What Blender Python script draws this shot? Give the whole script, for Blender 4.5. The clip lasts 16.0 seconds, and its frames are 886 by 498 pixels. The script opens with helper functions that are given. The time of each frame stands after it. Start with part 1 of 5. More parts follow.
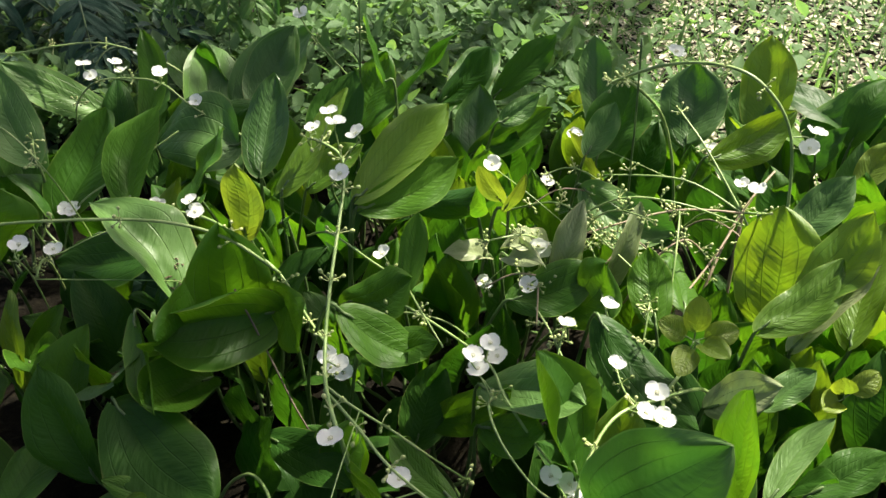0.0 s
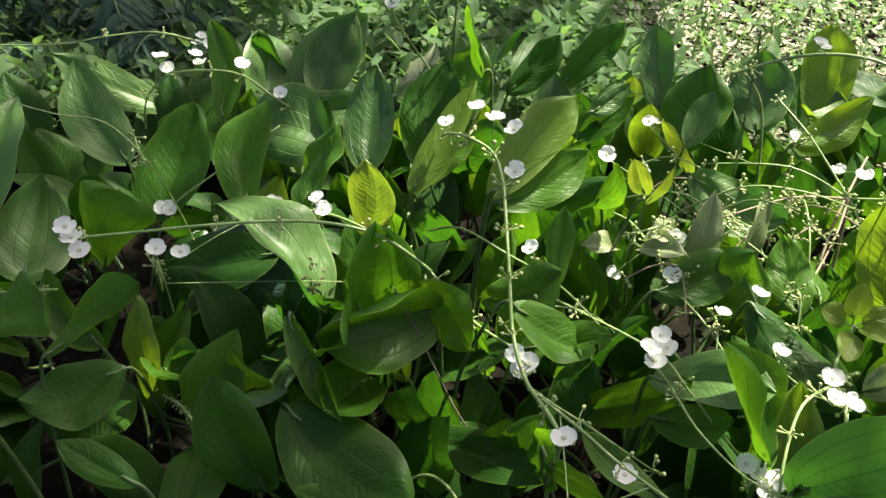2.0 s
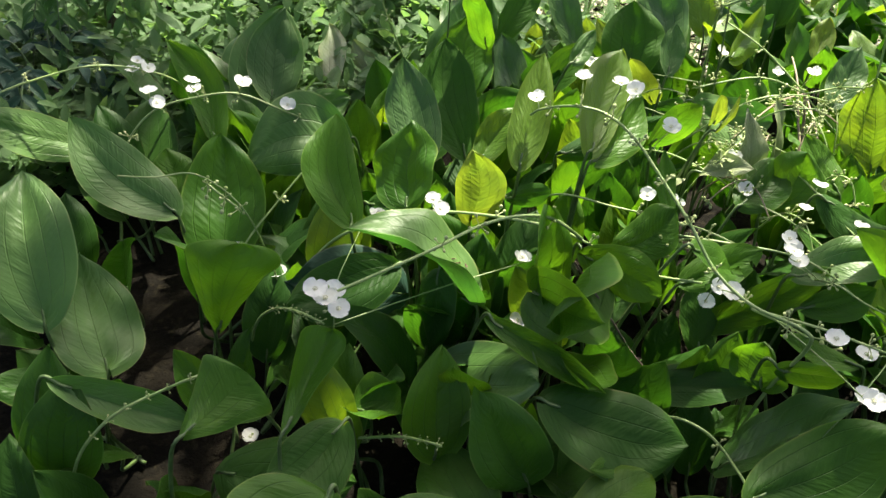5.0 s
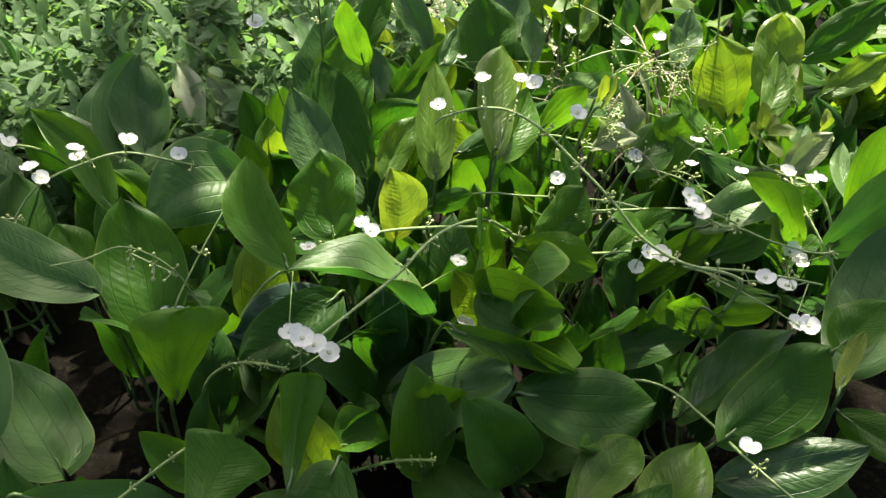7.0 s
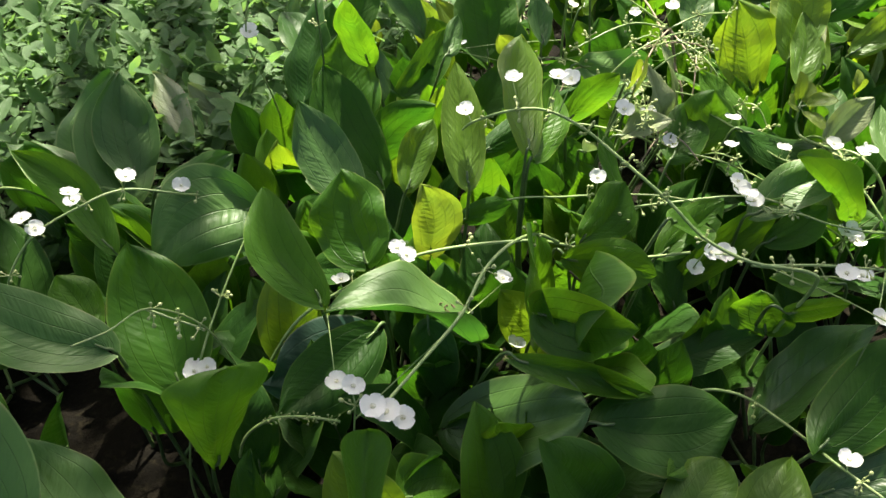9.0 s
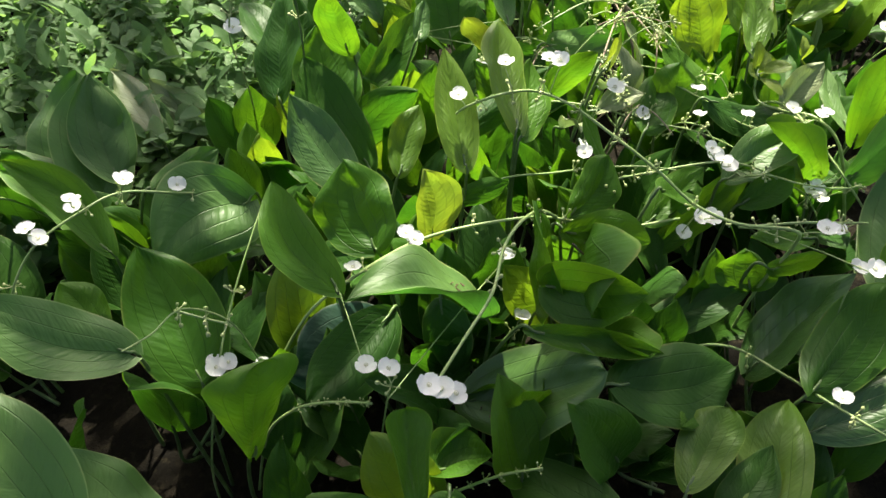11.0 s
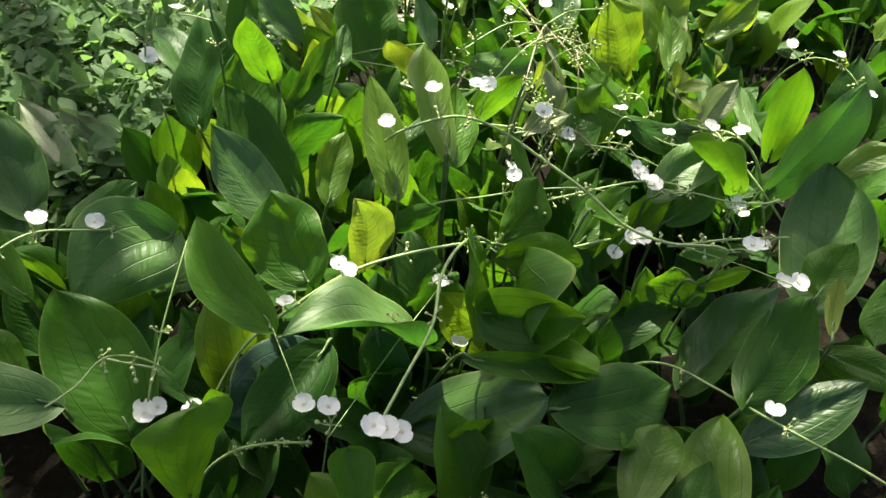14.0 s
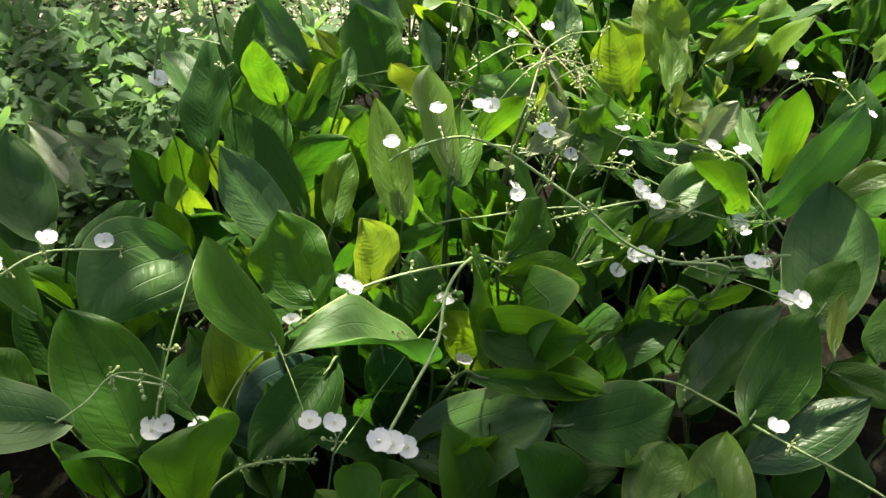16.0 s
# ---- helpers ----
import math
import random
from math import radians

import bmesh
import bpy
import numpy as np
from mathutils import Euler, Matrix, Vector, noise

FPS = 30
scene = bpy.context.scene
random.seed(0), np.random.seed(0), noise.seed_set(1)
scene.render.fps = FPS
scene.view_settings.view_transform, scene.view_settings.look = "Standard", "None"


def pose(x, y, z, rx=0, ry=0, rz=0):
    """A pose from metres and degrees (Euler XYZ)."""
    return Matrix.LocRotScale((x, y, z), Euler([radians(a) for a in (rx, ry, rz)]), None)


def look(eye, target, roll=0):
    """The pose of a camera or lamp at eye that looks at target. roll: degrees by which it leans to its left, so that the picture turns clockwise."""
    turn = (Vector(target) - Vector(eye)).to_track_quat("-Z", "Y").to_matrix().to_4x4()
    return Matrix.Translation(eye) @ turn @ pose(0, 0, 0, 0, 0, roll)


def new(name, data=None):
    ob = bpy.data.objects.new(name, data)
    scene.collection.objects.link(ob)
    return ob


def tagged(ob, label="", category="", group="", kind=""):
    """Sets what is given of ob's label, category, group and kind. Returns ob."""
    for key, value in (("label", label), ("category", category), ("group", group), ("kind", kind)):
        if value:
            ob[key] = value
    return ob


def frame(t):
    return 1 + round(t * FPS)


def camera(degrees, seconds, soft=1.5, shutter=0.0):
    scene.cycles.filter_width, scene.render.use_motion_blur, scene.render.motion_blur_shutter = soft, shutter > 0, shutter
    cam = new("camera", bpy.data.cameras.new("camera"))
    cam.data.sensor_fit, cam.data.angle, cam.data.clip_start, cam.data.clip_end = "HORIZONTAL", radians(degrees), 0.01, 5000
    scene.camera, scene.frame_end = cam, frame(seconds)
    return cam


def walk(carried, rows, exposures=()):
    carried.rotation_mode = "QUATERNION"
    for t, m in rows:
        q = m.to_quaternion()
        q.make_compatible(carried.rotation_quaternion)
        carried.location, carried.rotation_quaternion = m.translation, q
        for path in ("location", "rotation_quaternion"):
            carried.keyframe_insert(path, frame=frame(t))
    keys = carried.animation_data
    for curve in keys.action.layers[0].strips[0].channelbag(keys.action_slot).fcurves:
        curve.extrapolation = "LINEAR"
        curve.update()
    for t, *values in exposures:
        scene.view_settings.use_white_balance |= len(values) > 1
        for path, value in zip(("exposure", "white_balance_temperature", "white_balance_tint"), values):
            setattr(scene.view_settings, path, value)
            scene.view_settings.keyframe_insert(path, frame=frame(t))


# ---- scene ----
cam = camera(56.0, 16.0)
METRES, EYE, TILT, LEAN, TURN = 1.5, 0.95, -35.0, 0.0, 0.0
ROWS = [
    (0.0, 0.0, 0.0, 0.0, -0.0, 0.0, 0.0),
    (0.5, -0.0204, -0.0081, -0.0031, 2.61, 1.03, -1.8),
    (1.0, -0.0592, 0.0068, -0.0051, 2.17, 1.03, -2.18),
    (1.5, -0.1158, 0.0092, 0.0046, -2.79, -0.84, 0.47),
    (2.0, -0.187, 0.0099, 0.0149, -4.77, -1.41, 1.34),
    (2.5, -0.2901, -0.012, 0.0268, -10.15, -2.59, 4.96),
    (3.0, -0.3696, 0.0157, 0.0412, -12.49, -3.19, 6.27),
    (5.5, -0.5776, 0.1087, 0.1079, -31.12, -8.67, 17.89),
    (6.0, -0.5962, 0.1197, 0.1323, -35.12, -8.78, 21.2),
    (6.5, -0.6232, 0.1395, 0.149, -38.55, -11.27, 23.23),
    (7.0, -0.6281, 0.1329, 0.1474, -40.56, -12.76, 24.21),
    (7.5, -0.6182, 0.1179, 0.1393, -40.54, -13.67, 25.03),
    (8.0, -0.6026, 0.132, 0.1452, -39.23, -13.62, 26.3),
    (8.5, -0.5968, 0.1714, 0.1794, -40.47, -14.95, 28.59),
    (9.0, -0.6105, 0.2159, 0.2038, -44.32, -16.9, 28.75),
    (11.5, -0.6695, 0.2432, 0.2555, -53.3, -22.89, 30.72),
    (12.0, -0.662, 0.248, 0.2559, -55.64, -23.92, 30.3),
    (12.5, -0.653, 0.2514, 0.2533, -58.37, -26.11, 29.73),
    (13.0, -0.6593, 0.2467, 0.2596, -59.25, -26.55, 29.73),
    (13.5, -0.6606, 0.2499, 0.2607, -59.34, -25.86, 29.94),
    (14.0, -0.6585, 0.2542, 0.2643, -58.39, -24.64, 30.43),
    (14.5, -0.6556, 0.2556, 0.2622, -57.92, -23.81, 30.35),
    (15.0, -0.6584, 0.2536, 0.2637, -58.1, -23.68, 30.4),
    (15.5, -0.6672, 0.2513, 0.2683, -58.09, -23.4, 30.52),
    (16.0, -0.6658, 0.2495, 0.265, -58.15, -23.01, 30.68),
]
walk(cam, [(t, pose(0, 0, EYE, TILT, LEAN, TURN) @ pose(METRES * x, METRES * y, METRES * z, 90 + pitch, roll, yaw)) for t, x, y, z, yaw, pitch, roll in ROWS],
     exposures=[(0.0, 1.65, 6900, 5), (2.0, 1.85, 6900, 5), (5.5, 2.06, 6900, 5), (6.0, 1.86, 6900, 5), (7.0, 1.94, 6900, 5), (9.0, 1.95, 6900, 5), (12.5, 2.06, 6900, 5), (16.0, 1.92, 6900, 5)])

# ---- world and sun ----
SUN_AZ, SUN_EL = 52.0, 56.0          # degrees clockwise from +y, and above the horizon
world = bpy.data.worlds.new("world")
scene.world = world
world.use_nodes = True
wn = world.node_tree.nodes
sky = wn.new("ShaderNodeTexSky")
sky.sky_type = "NISHITA"
sky.sun_disc = False
sky.air_density, sky.dust_density, sky.ozone_density = 0.45, 4.0, 0.6
sky.sun_elevation = radians(SUN_EL)
sky.sun_rotation = radians(SUN_AZ)
wn["Background"].inputs["Strength"].default_value = 0.085
world.node_tree.links.new(sky.outputs[0], wn["Background"].inputs[0])

sun_data = bpy.data.lights.new("sun", "SUN")
sun_data.energy = 5.0
sun_data.angle = radians(0.8)
sun_data.color = (1.0, 0.95, 0.84)
sun = new("sun", sun_data)
SUN_DIR = Vector((math.sin(radians(SUN_AZ)) * math.cos(radians(SUN_EL)), math.cos(radians(SUN_AZ)) * math.cos(radians(SUN_EL)), math.sin(radians(SUN_EL))))
sun.matrix_world = look(SUN_DIR * 20, (0, 0, 0))


# ---- materials ----
def material(name):
    m = bpy.data.materials.new(name)
    m.use_nodes = True
    return m, m.node_tree.nodes, m.node_tree.links, m.node_tree.nodes["Principled BSDF"]


def math_node(nodes, links, op, a, b=None):
    n = nodes.new("ShaderNodeMath")
    n.operation = op
    for i, v in enumerate((a, b)):
        if v is None:
            continue
        if isinstance(v, (int, float)):
            n.inputs[i].default_value = v
        else:
            links.new(v, n.inputs[i])
    return n.outputs[0]


def mix_color(nodes, links, fac, a, b, blend="MIX"):
    n = nodes.new("ShaderNodeMix")
    n.data_type, n.blend_type = "RGBA", blend
    for i, v in ((0, fac), (6, a), (7, b)):
        if isinstance(v, (int, float)):
            n.inputs[i].default_value = v
        elif isinstance(v, tuple):
            n.inputs[i].default_value = (*v, 1)
        else:
            links.new(v, n.inputs[i])
    return n.outputs[2]


def noise_node(nodes, links, vector, scale, detail=3.0, rough=0.55):
    n = nodes.new("ShaderNodeTexNoise")
    n.inputs["Scale"].default_value, n.inputs["Detail"].default_value, n.inputs["Roughness"].default_value = scale, detail, rough
    if vector:
        links.new(vector, n.inputs["Vector"])
    return n.outputs["Fac"]


def ramp(nodes, links, value, lo, hi):
    n = nodes.new("ShaderNodeMapRange")
    n.interpolation_type = "SMOOTHSTEP"
    n.inputs["From Min"].default_value, n.inputs["From Max"].default_value = lo, hi
    links.new(value, n.inputs["Value"])
    return n.outputs[0]


def blade_material(name, dark, light, glow, through_share=0.42, rough=0.4, blemish=0.35, gloss=0.4):
    """Leaf blade: arching veins along the blade, faint cross veins, quilted relief, light through the blade, brown specks."""
    m, nodes, links, bsdf = material(name)
    uv = nodes.new("ShaderNodeUVMap").outputs[0]
    sep = nodes.new("ShaderNodeSeparateXYZ")
    links.new(uv, sep.inputs[0])
    geo = nodes.new("ShaderNodeNewGeometry").outputs["Position"]
    info = nodes.new("ShaderNodeObjectInfo").outputs["Random"]
    across = math_node(nodes, links, "ABSOLUTE", math_node(nodes, links, "SUBTRACT", math_node(nodes, links, "MULTIPLY", sep.outputs[0], 2.0), 1.0))
    # distance to the nearest of the main veins, at 0, 1/3, 2/3 of the half width
    near = math_node(nodes, links, "PINGPONG", math_node(nodes, links, "MULTIPLY", across, 2.85), 0.5)
    vein = math_node(nodes, links, "SUBTRACT", 1.0, ramp(nodes, links, near, 0.006, 0.055))
    inner = math_node(nodes, links, "SUBTRACT", 1.0, ramp(nodes, links, across, 0.65, 0.95))
    vein = math_node(nodes, links, "MULTIPLY", vein, inner)
    fade = math_node(nodes, links, "SUBTRACT", 1.0, ramp(nodes, links, sep.outputs[1], 0.5, 0.95))
    vein = math_node(nodes, links, "MULTIPLY", vein, fade)
    comb = nodes.new("ShaderNodeCombineXYZ")
    links.new(math_node(nodes, links, "SUBTRACT", math_node(nodes, links, "MULTIPLY", sep.outputs[1], 16.0), math_node(nodes, links, "MULTIPLY", across, 5.0)), comb.inputs[0])
    links.new(math_node(nodes, links, "MULTIPLY", across, 3.0), comb.inputs[1])
    links.new(math_node(nodes, links, "MULTIPLY", info, 40.0), comb.inputs[2])
    ribs = noise_node(nodes, links, comb.outputs[0], 1.2, 2.0, 0.5)
    big = noise_node(nodes, links, geo, 14.0, 2.0)
    small = noise_node(nodes, links, geo, 160.0, 4.0, 0.6)
    tone = mix_color(nodes, links, ramp(nodes, links, math_node(nodes, links, "ADD", math_node(nodes, links, "MULTIPLY", big, 0.6), math_node(nodes, links, "MULTIPLY", info, 0.45)), 0.25, 0.85), dark, light)
    tone = mix_color(nodes, links, math_node(nodes, links, "MULTIPLY", ramp(nodes, links, small, 0.35, 0.75), 0.22), tone, light)
    tone = mix_color(nodes, links, math_node(nodes, links, "MULTIPLY", vein, 0.16), tone, (light[0] * 1.3, light[1] * 1.15, light[2] * 1.2))
    margin = ramp(nodes, links, across, 0.955, 0.99)
    tone = mix_color(nodes, links, math_node(nodes, links, "MULTIPLY", margin, 0.75), tone, (light[0] * 2.2 + 0.03, light[1] * 1.7 + 0.03, light[2] * 2.0 + 0.02))
    speck = ramp(nodes, links, noise_node(nodes, links, geo, 55.0, 5.0, 0.7), 0.70, 0.78)
    edge = math_node(nodes, links, "MULTIPLY", ramp(nodes, links, across, 0.93, 1.0), ramp(nodes, links, noise_node(nodes, links, geo, 30.0, 2.0), 0.5, 0.65))
    spots = math_node(nodes, links, "MULTIPLY", math_node(nodes, links, "MAXIMUM", speck, edge), blemish)
    tone = mix_color(nodes, links, spots, tone, (0.16, 0.10, 0.035))
    links.new(tone, bsdf.inputs["Base Color"])
    links.new(math_node(nodes, links, "ADD", math_node(nodes, links, "MULTIPLY", small, 0.22), rough - 0.1), bsdf.inputs["Roughness"])
    bsdf.inputs["Specular IOR Level"].default_value = gloss
    height = math_node(nodes, links, "ADD", math_node(nodes, links, "MULTIPLY", ribs, 0.9), math_node(nodes, links, "MULTIPLY", vein, -0.8))
    height = math_node(nodes, links, "ADD", height, math_node(nodes, links, "MULTIPLY", small, 0.12))
    wrinkle = nodes.new("ShaderNodeCombineXYZ")
    links.new(math_node(nodes, links, "SUBTRACT", math_node(nodes, links, "MULTIPLY", sep.outputs[1], 26.0), math_node(nodes, links, "MULTIPLY", across, 7.0)), wrinkle.inputs[0])
    links.new(math_node(nodes, links, "MULTIPLY", across, 1.5), wrinkle.inputs[1])
    links.new(math_node(nodes, links, "MULTIPLY", info, 55.0), wrinkle.inputs[2])
    height = math_node(nodes, links, "ADD", height, math_node(nodes, links, "MULTIPLY", math_node(nodes, links, "MULTIPLY", noise_node(nodes, links, wrinkle.outputs[0], 1.0, 1.0, 0.4), math_node(nodes, links, "SUBTRACT", 1.0, ramp(nodes, links, across, 0.55, 0.95))), 1.1))
    dents = noise_node(nodes, links, geo, 42.0, 2.0, 0.5)
    height = math_node(nodes, links, "ADD", height, math_node(nodes, links, "MULTIPLY", dents, 1.3))
    bump = nodes.new("ShaderNodeBump")
    bump.inputs["Strength"].default_value, bump.inputs["Distance"].default_value = 0.5, 0.0024
    links.new(height, bump.inputs["Height"])
    links.new(bump.outputs[0], bsdf.inputs["Normal"])
    trans = nodes.new("ShaderNodeBsdfTranslucent")
    lit = mix_color(nodes, links, ramp(nodes, links, big, 0.3, 0.75), glow, (glow[0] * 0.75, glow[1] * 0.9, glow[2]))
    lit = mix_color(nodes, links, math_node(nodes, links, "MULTIPLY", vein, 0.75), lit, (glow[0] * 0.2, glow[1] * 0.25, glow[2] * 0.5))
    ladder = nodes.new("ShaderNodeCombineXYZ")
    links.new(math_node(nodes, links, "SUBTRACT", math_node(nodes, links, "MULTIPLY", sep.outputs[1], 46.0), math_node(nodes, links, "MULTIPLY", across, 15.0)), ladder.inputs[0])
    links.new(math_node(nodes, links, "MULTIPLY", across, 5.0), ladder.inputs[1])
    links.new(math_node(nodes, links, "MULTIPLY", info, 70.0), ladder.inputs[2])
    rungs = ramp(nodes, links, noise_node(nodes, links, ladder.outputs[0], 1.0, 1.0, 0.5), 0.5, 0.62)
    lit = mix_color(nodes, links, math_node(nodes, links, "MULTIPLY", rungs, 0.16), lit, (glow[0] * 0.35, glow[1] * 0.5, glow[2] * 0.5))
    middle = math_node(nodes, links, "SUBTRACT", 1.0, ramp(nodes, links, across, 0.0, 0.9))
    lit = mix_color(nodes, links, math_node(nodes, links, "MULTIPLY", middle, 0.32), lit, (glow[0] * 0.35, glow[1] * 0.55, glow[2] * 0.7))
    lit = mix_color(nodes, links, math_node(nodes, links, "MULTIPLY", ramp(nodes, links, noise_node(nodes, links, geo, 28.0, 3.0), 0.4, 0.75), 0.4), lit, (glow[0] * 0.45, glow[1] * 0.65, glow[2] * 1.2))
    lit = mix_color(nodes, links, math_node(nodes, links, "MULTIPLY", ribs, 0.25), lit, (glow[0] * 0.5, glow[1] * 0.6, glow[2] * 0.5))
    lit = mix_color(nodes, links, spots, lit, (0.12, 0.07, 0.02))
    links.new(lit, trans.inputs["Color"])
    links.new(bump.outputs[0], trans.inputs["Normal"])
    mix = nodes.new("ShaderNodeMixShader")
    mix.inputs[0].default_value = through_share
    links.new(bsdf.outputs[0], mix.inputs[1])
    links.new(trans.outputs[0], mix.inputs[2])
    links.new(mix.outputs[0], nodes["Material Output"].inputs[0])
    return m


MATURE = blade_material("leaf_mature", (0.016, 0.052, 0.008), (0.036, 0.096, 0.012), (0.09, 0.25, 0.010), 0.30, 0.46, gloss=0.17)
GLOSSY = blade_material("leaf_glossy", (0.034, 0.084, 0.018), (0.062, 0.130, 0.030), (0.09, 0.24, 0.012), 0.26, 0.37, gloss=0.5)
FRESH = blade_material("leaf_fresh", (0.028, 0.088, 0.009), (0.058, 0.138, 0.013), (0.16, 0.34, 0.010), 0.40, 0.42, gloss=0.22)
# lighter, yellower copy of the fresh leaf for blades meant to look sunlit
SUNLIT = blade_material("leaf_sunlit", (0.050, 0.116, 0.010), (0.094, 0.170, 0.015), (0.36, 0.52, 0.018), 0.36, 0.42)
# paler base colour stands in for the sky's sheen on the blades
PALE = blade_material("leaf_pale_sheen", (0.056, 0.126, 0.028), (0.095, 0.180, 0.044), (0.10, 0.28, 0.020), 0.27, 0.43, gloss=0.36)
YOUNG = blade_material("leaf_young", (0.09, 0.15, 0.015), (0.15, 0.21, 0.022), (0.36, 0.45, 0.025), 0.36, 0.42)
# weathered leaf tone, made paler to hold sun glare as well
WEATHERED = blade_material("leaf_weathered_glare", (0.11, 0.15, 0.06), (0.25, 0.29, 0.15), (0.30, 0.38, 0.09), 0.30, 0.42, 0.8)
WEED = blade_material("weed_leaf", (0.062, 0.125, 0.045), (0.130, 0.210, 0.090), (0.28, 0.45, 0.09), 0.40, 0.5, 0.3, 0.2)
# dark bluish leaf colour with deep shade painted in
SHADED = blade_material("shaded_leaf", (0.022, 0.058, 0.040), (0.060, 0.105, 0.068), (0.05, 0.14, 0.05), 0.25, 0.5, 0.2, 0.15)
# dry litter, its colour whitened to carry sun glare and haze
STRAW = blade_material("dry_litter_glare", (0.42, 0.37, 0.26), (0.74, 0.69, 0.57), (0.50, 0.44, 0.28), 0.25, 0.5, 0.4)
DEADLEAF = blade_material("dead_leaf", (0.055, 0.035, 0.022), (0.13, 0.085, 0.055), (0.14, 0.07, 0.03), 0.15, 0.6, 0.8)
BLADES = {"p": PALE, "k": GLOSSY, "g": SUNLIT, "s": SHADED, "d": DEADLEAF, "m": MATURE, "f": FRESH, "y": YOUNG, "w": WEATHERED}


def stem_material(name, low, high, rough=0.45):
    m, nodes, links, bsdf = material(name)
    geo = nodes.new("ShaderNodeNewGeometry").outputs["Position"]
    tone = mix_color(nodes, links, ramp(nodes, links, noise_node(nodes, links, geo, 45.0, 4.0), 0.35, 0.7), low, high)
    links.new(tone, bsdf.inputs["Base Color"])
    bsdf.inputs["Roughness"].default_value = rough
    bump = nodes.new("ShaderNodeBump")
    bump.inputs["Strength"].default_value, bump.inputs["Distance"].default_value = 0.3, 0.0008
    links.new(noise_node(nodes, links, geo, 400.0, 3.0), bump.inputs["Height"])
    links.new(bump.outputs[0], bsdf.inputs["Normal"])
    return m


PETIOLE = stem_material("petiole", (0.05, 0.09, 0.025), (0.10, 0.16, 0.045))
SCAPE = stem_material("flower_stalk", (0.16, 0.25, 0.07), (0.28, 0.37, 0.13))
BUD = stem_material("bud", (0.24, 0.31, 0.09), (0.42, 0.45, 0.20))
DRYSTALK = stem_material("dry_stalk", (0.20, 0.15, 0.10), (0.34, 0.26, 0.17), 0.7)

CRUMB = stem_material("debris", (0.05, 0.03, 0.018), (0.11, 0.07, 0.04), 0.8)
TWIG = stem_material("twig", (0.06, 0.045, 0.035), (0.15, 0.115, 0.085), 0.8)

PETAL, pn, pl, pb = material("petal")
pgeo = pn.new("ShaderNodeNewGeometry").outputs["Position"]
pl.new(mix_color(pn, pl, ramp(pn, pl, noise_node(pn, pl, pgeo, 300.0, 3.0), 0.3, 0.8), (0.86, 0.86, 0.84), (0.92, 0.92, 0.89)), pb.inputs["Base Color"])
pb.inputs["Roughness"].default_value = 0.6
pbump = pn.new("ShaderNodeBump")
pbump.inputs["Strength"].default_value, pbump.inputs["Distance"].default_value = 0.4, 0.0006
pl.new(noise_node(pn, pl, pgeo, 500.0, 3.0), pbump.inputs["Height"])
pl.new(pbump.outputs[0], pb.inputs["Normal"])
ptr = pn.new("ShaderNodeBsdfTranslucent")
ptr.inputs[0].default_value = (0.93, 0.93, 0.90, 1)
pmix = pn.new("ShaderNodeMixShader")
pmix.inputs[0].default_value = 0.5
pl.new(pb.outputs[0], pmix.inputs[1])
pl.new(ptr.outputs[0], pmix.inputs[2])
pl.new(pmix.outputs[0], pn["Material Output"].inputs[0])
STAMEN = stem_material("stamen", (0.52, 0.52, 0.36), (0.66, 0.65, 0.48), 0.6)

SOIL, sn, sl, sb = material("soil")
sgeo = sn.new("ShaderNodeNewGeometry").outputs["Position"]
# near-black tones: the shade between the leaves is put into the soil colour
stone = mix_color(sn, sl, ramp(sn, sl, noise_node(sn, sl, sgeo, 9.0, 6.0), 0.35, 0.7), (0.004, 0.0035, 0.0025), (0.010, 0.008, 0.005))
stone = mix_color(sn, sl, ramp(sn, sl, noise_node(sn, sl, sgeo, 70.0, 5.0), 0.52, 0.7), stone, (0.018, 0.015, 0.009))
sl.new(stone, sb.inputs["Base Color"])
sb.inputs["Roughness"].default_value = 0.95
sb.inputs["Specular IOR Level"].default_value = 0.08
sbump = sn.new("ShaderNodeBump")
sbump.inputs["Strength"].default_value, sbump.inputs["Distance"].default_value = 0.8, 0.012
sl.new(noise_node(sn, sl, sgeo, 60.0, 6.0, 0.65), sbump.inputs["Height"])
sl.new(sbump.outputs[0], sb.inputs["Normal"])


# ---- builders ----
def mesh_from(name, verts, faces, mat, uvs=None, smooth=True):
    me = bpy.data.meshes.new(name)
    me.from_pydata([tuple(v) for v in verts], [], faces)
    me.materials.append(mat)
    if smooth:
        me.polygons.foreach_set("use_smooth", [True] * len(me.polygons))
    if uvs is not None:
        layer = me.uv_layers.new(name="UVMap")
        idx = np.empty(len(me.loops), dtype=np.int32)
        me.loops.foreach_get("vertex_index", idx)
        layer.data.foreach_set("uv", np.asarray(uvs, dtype=np.float32)[idx].ravel())
    me.update()
    return me


def part(name, me, parent, label=""):
    ob = new(name, me)
    ob.parent = parent
    if label:
        ob["label"] = label
    return ob


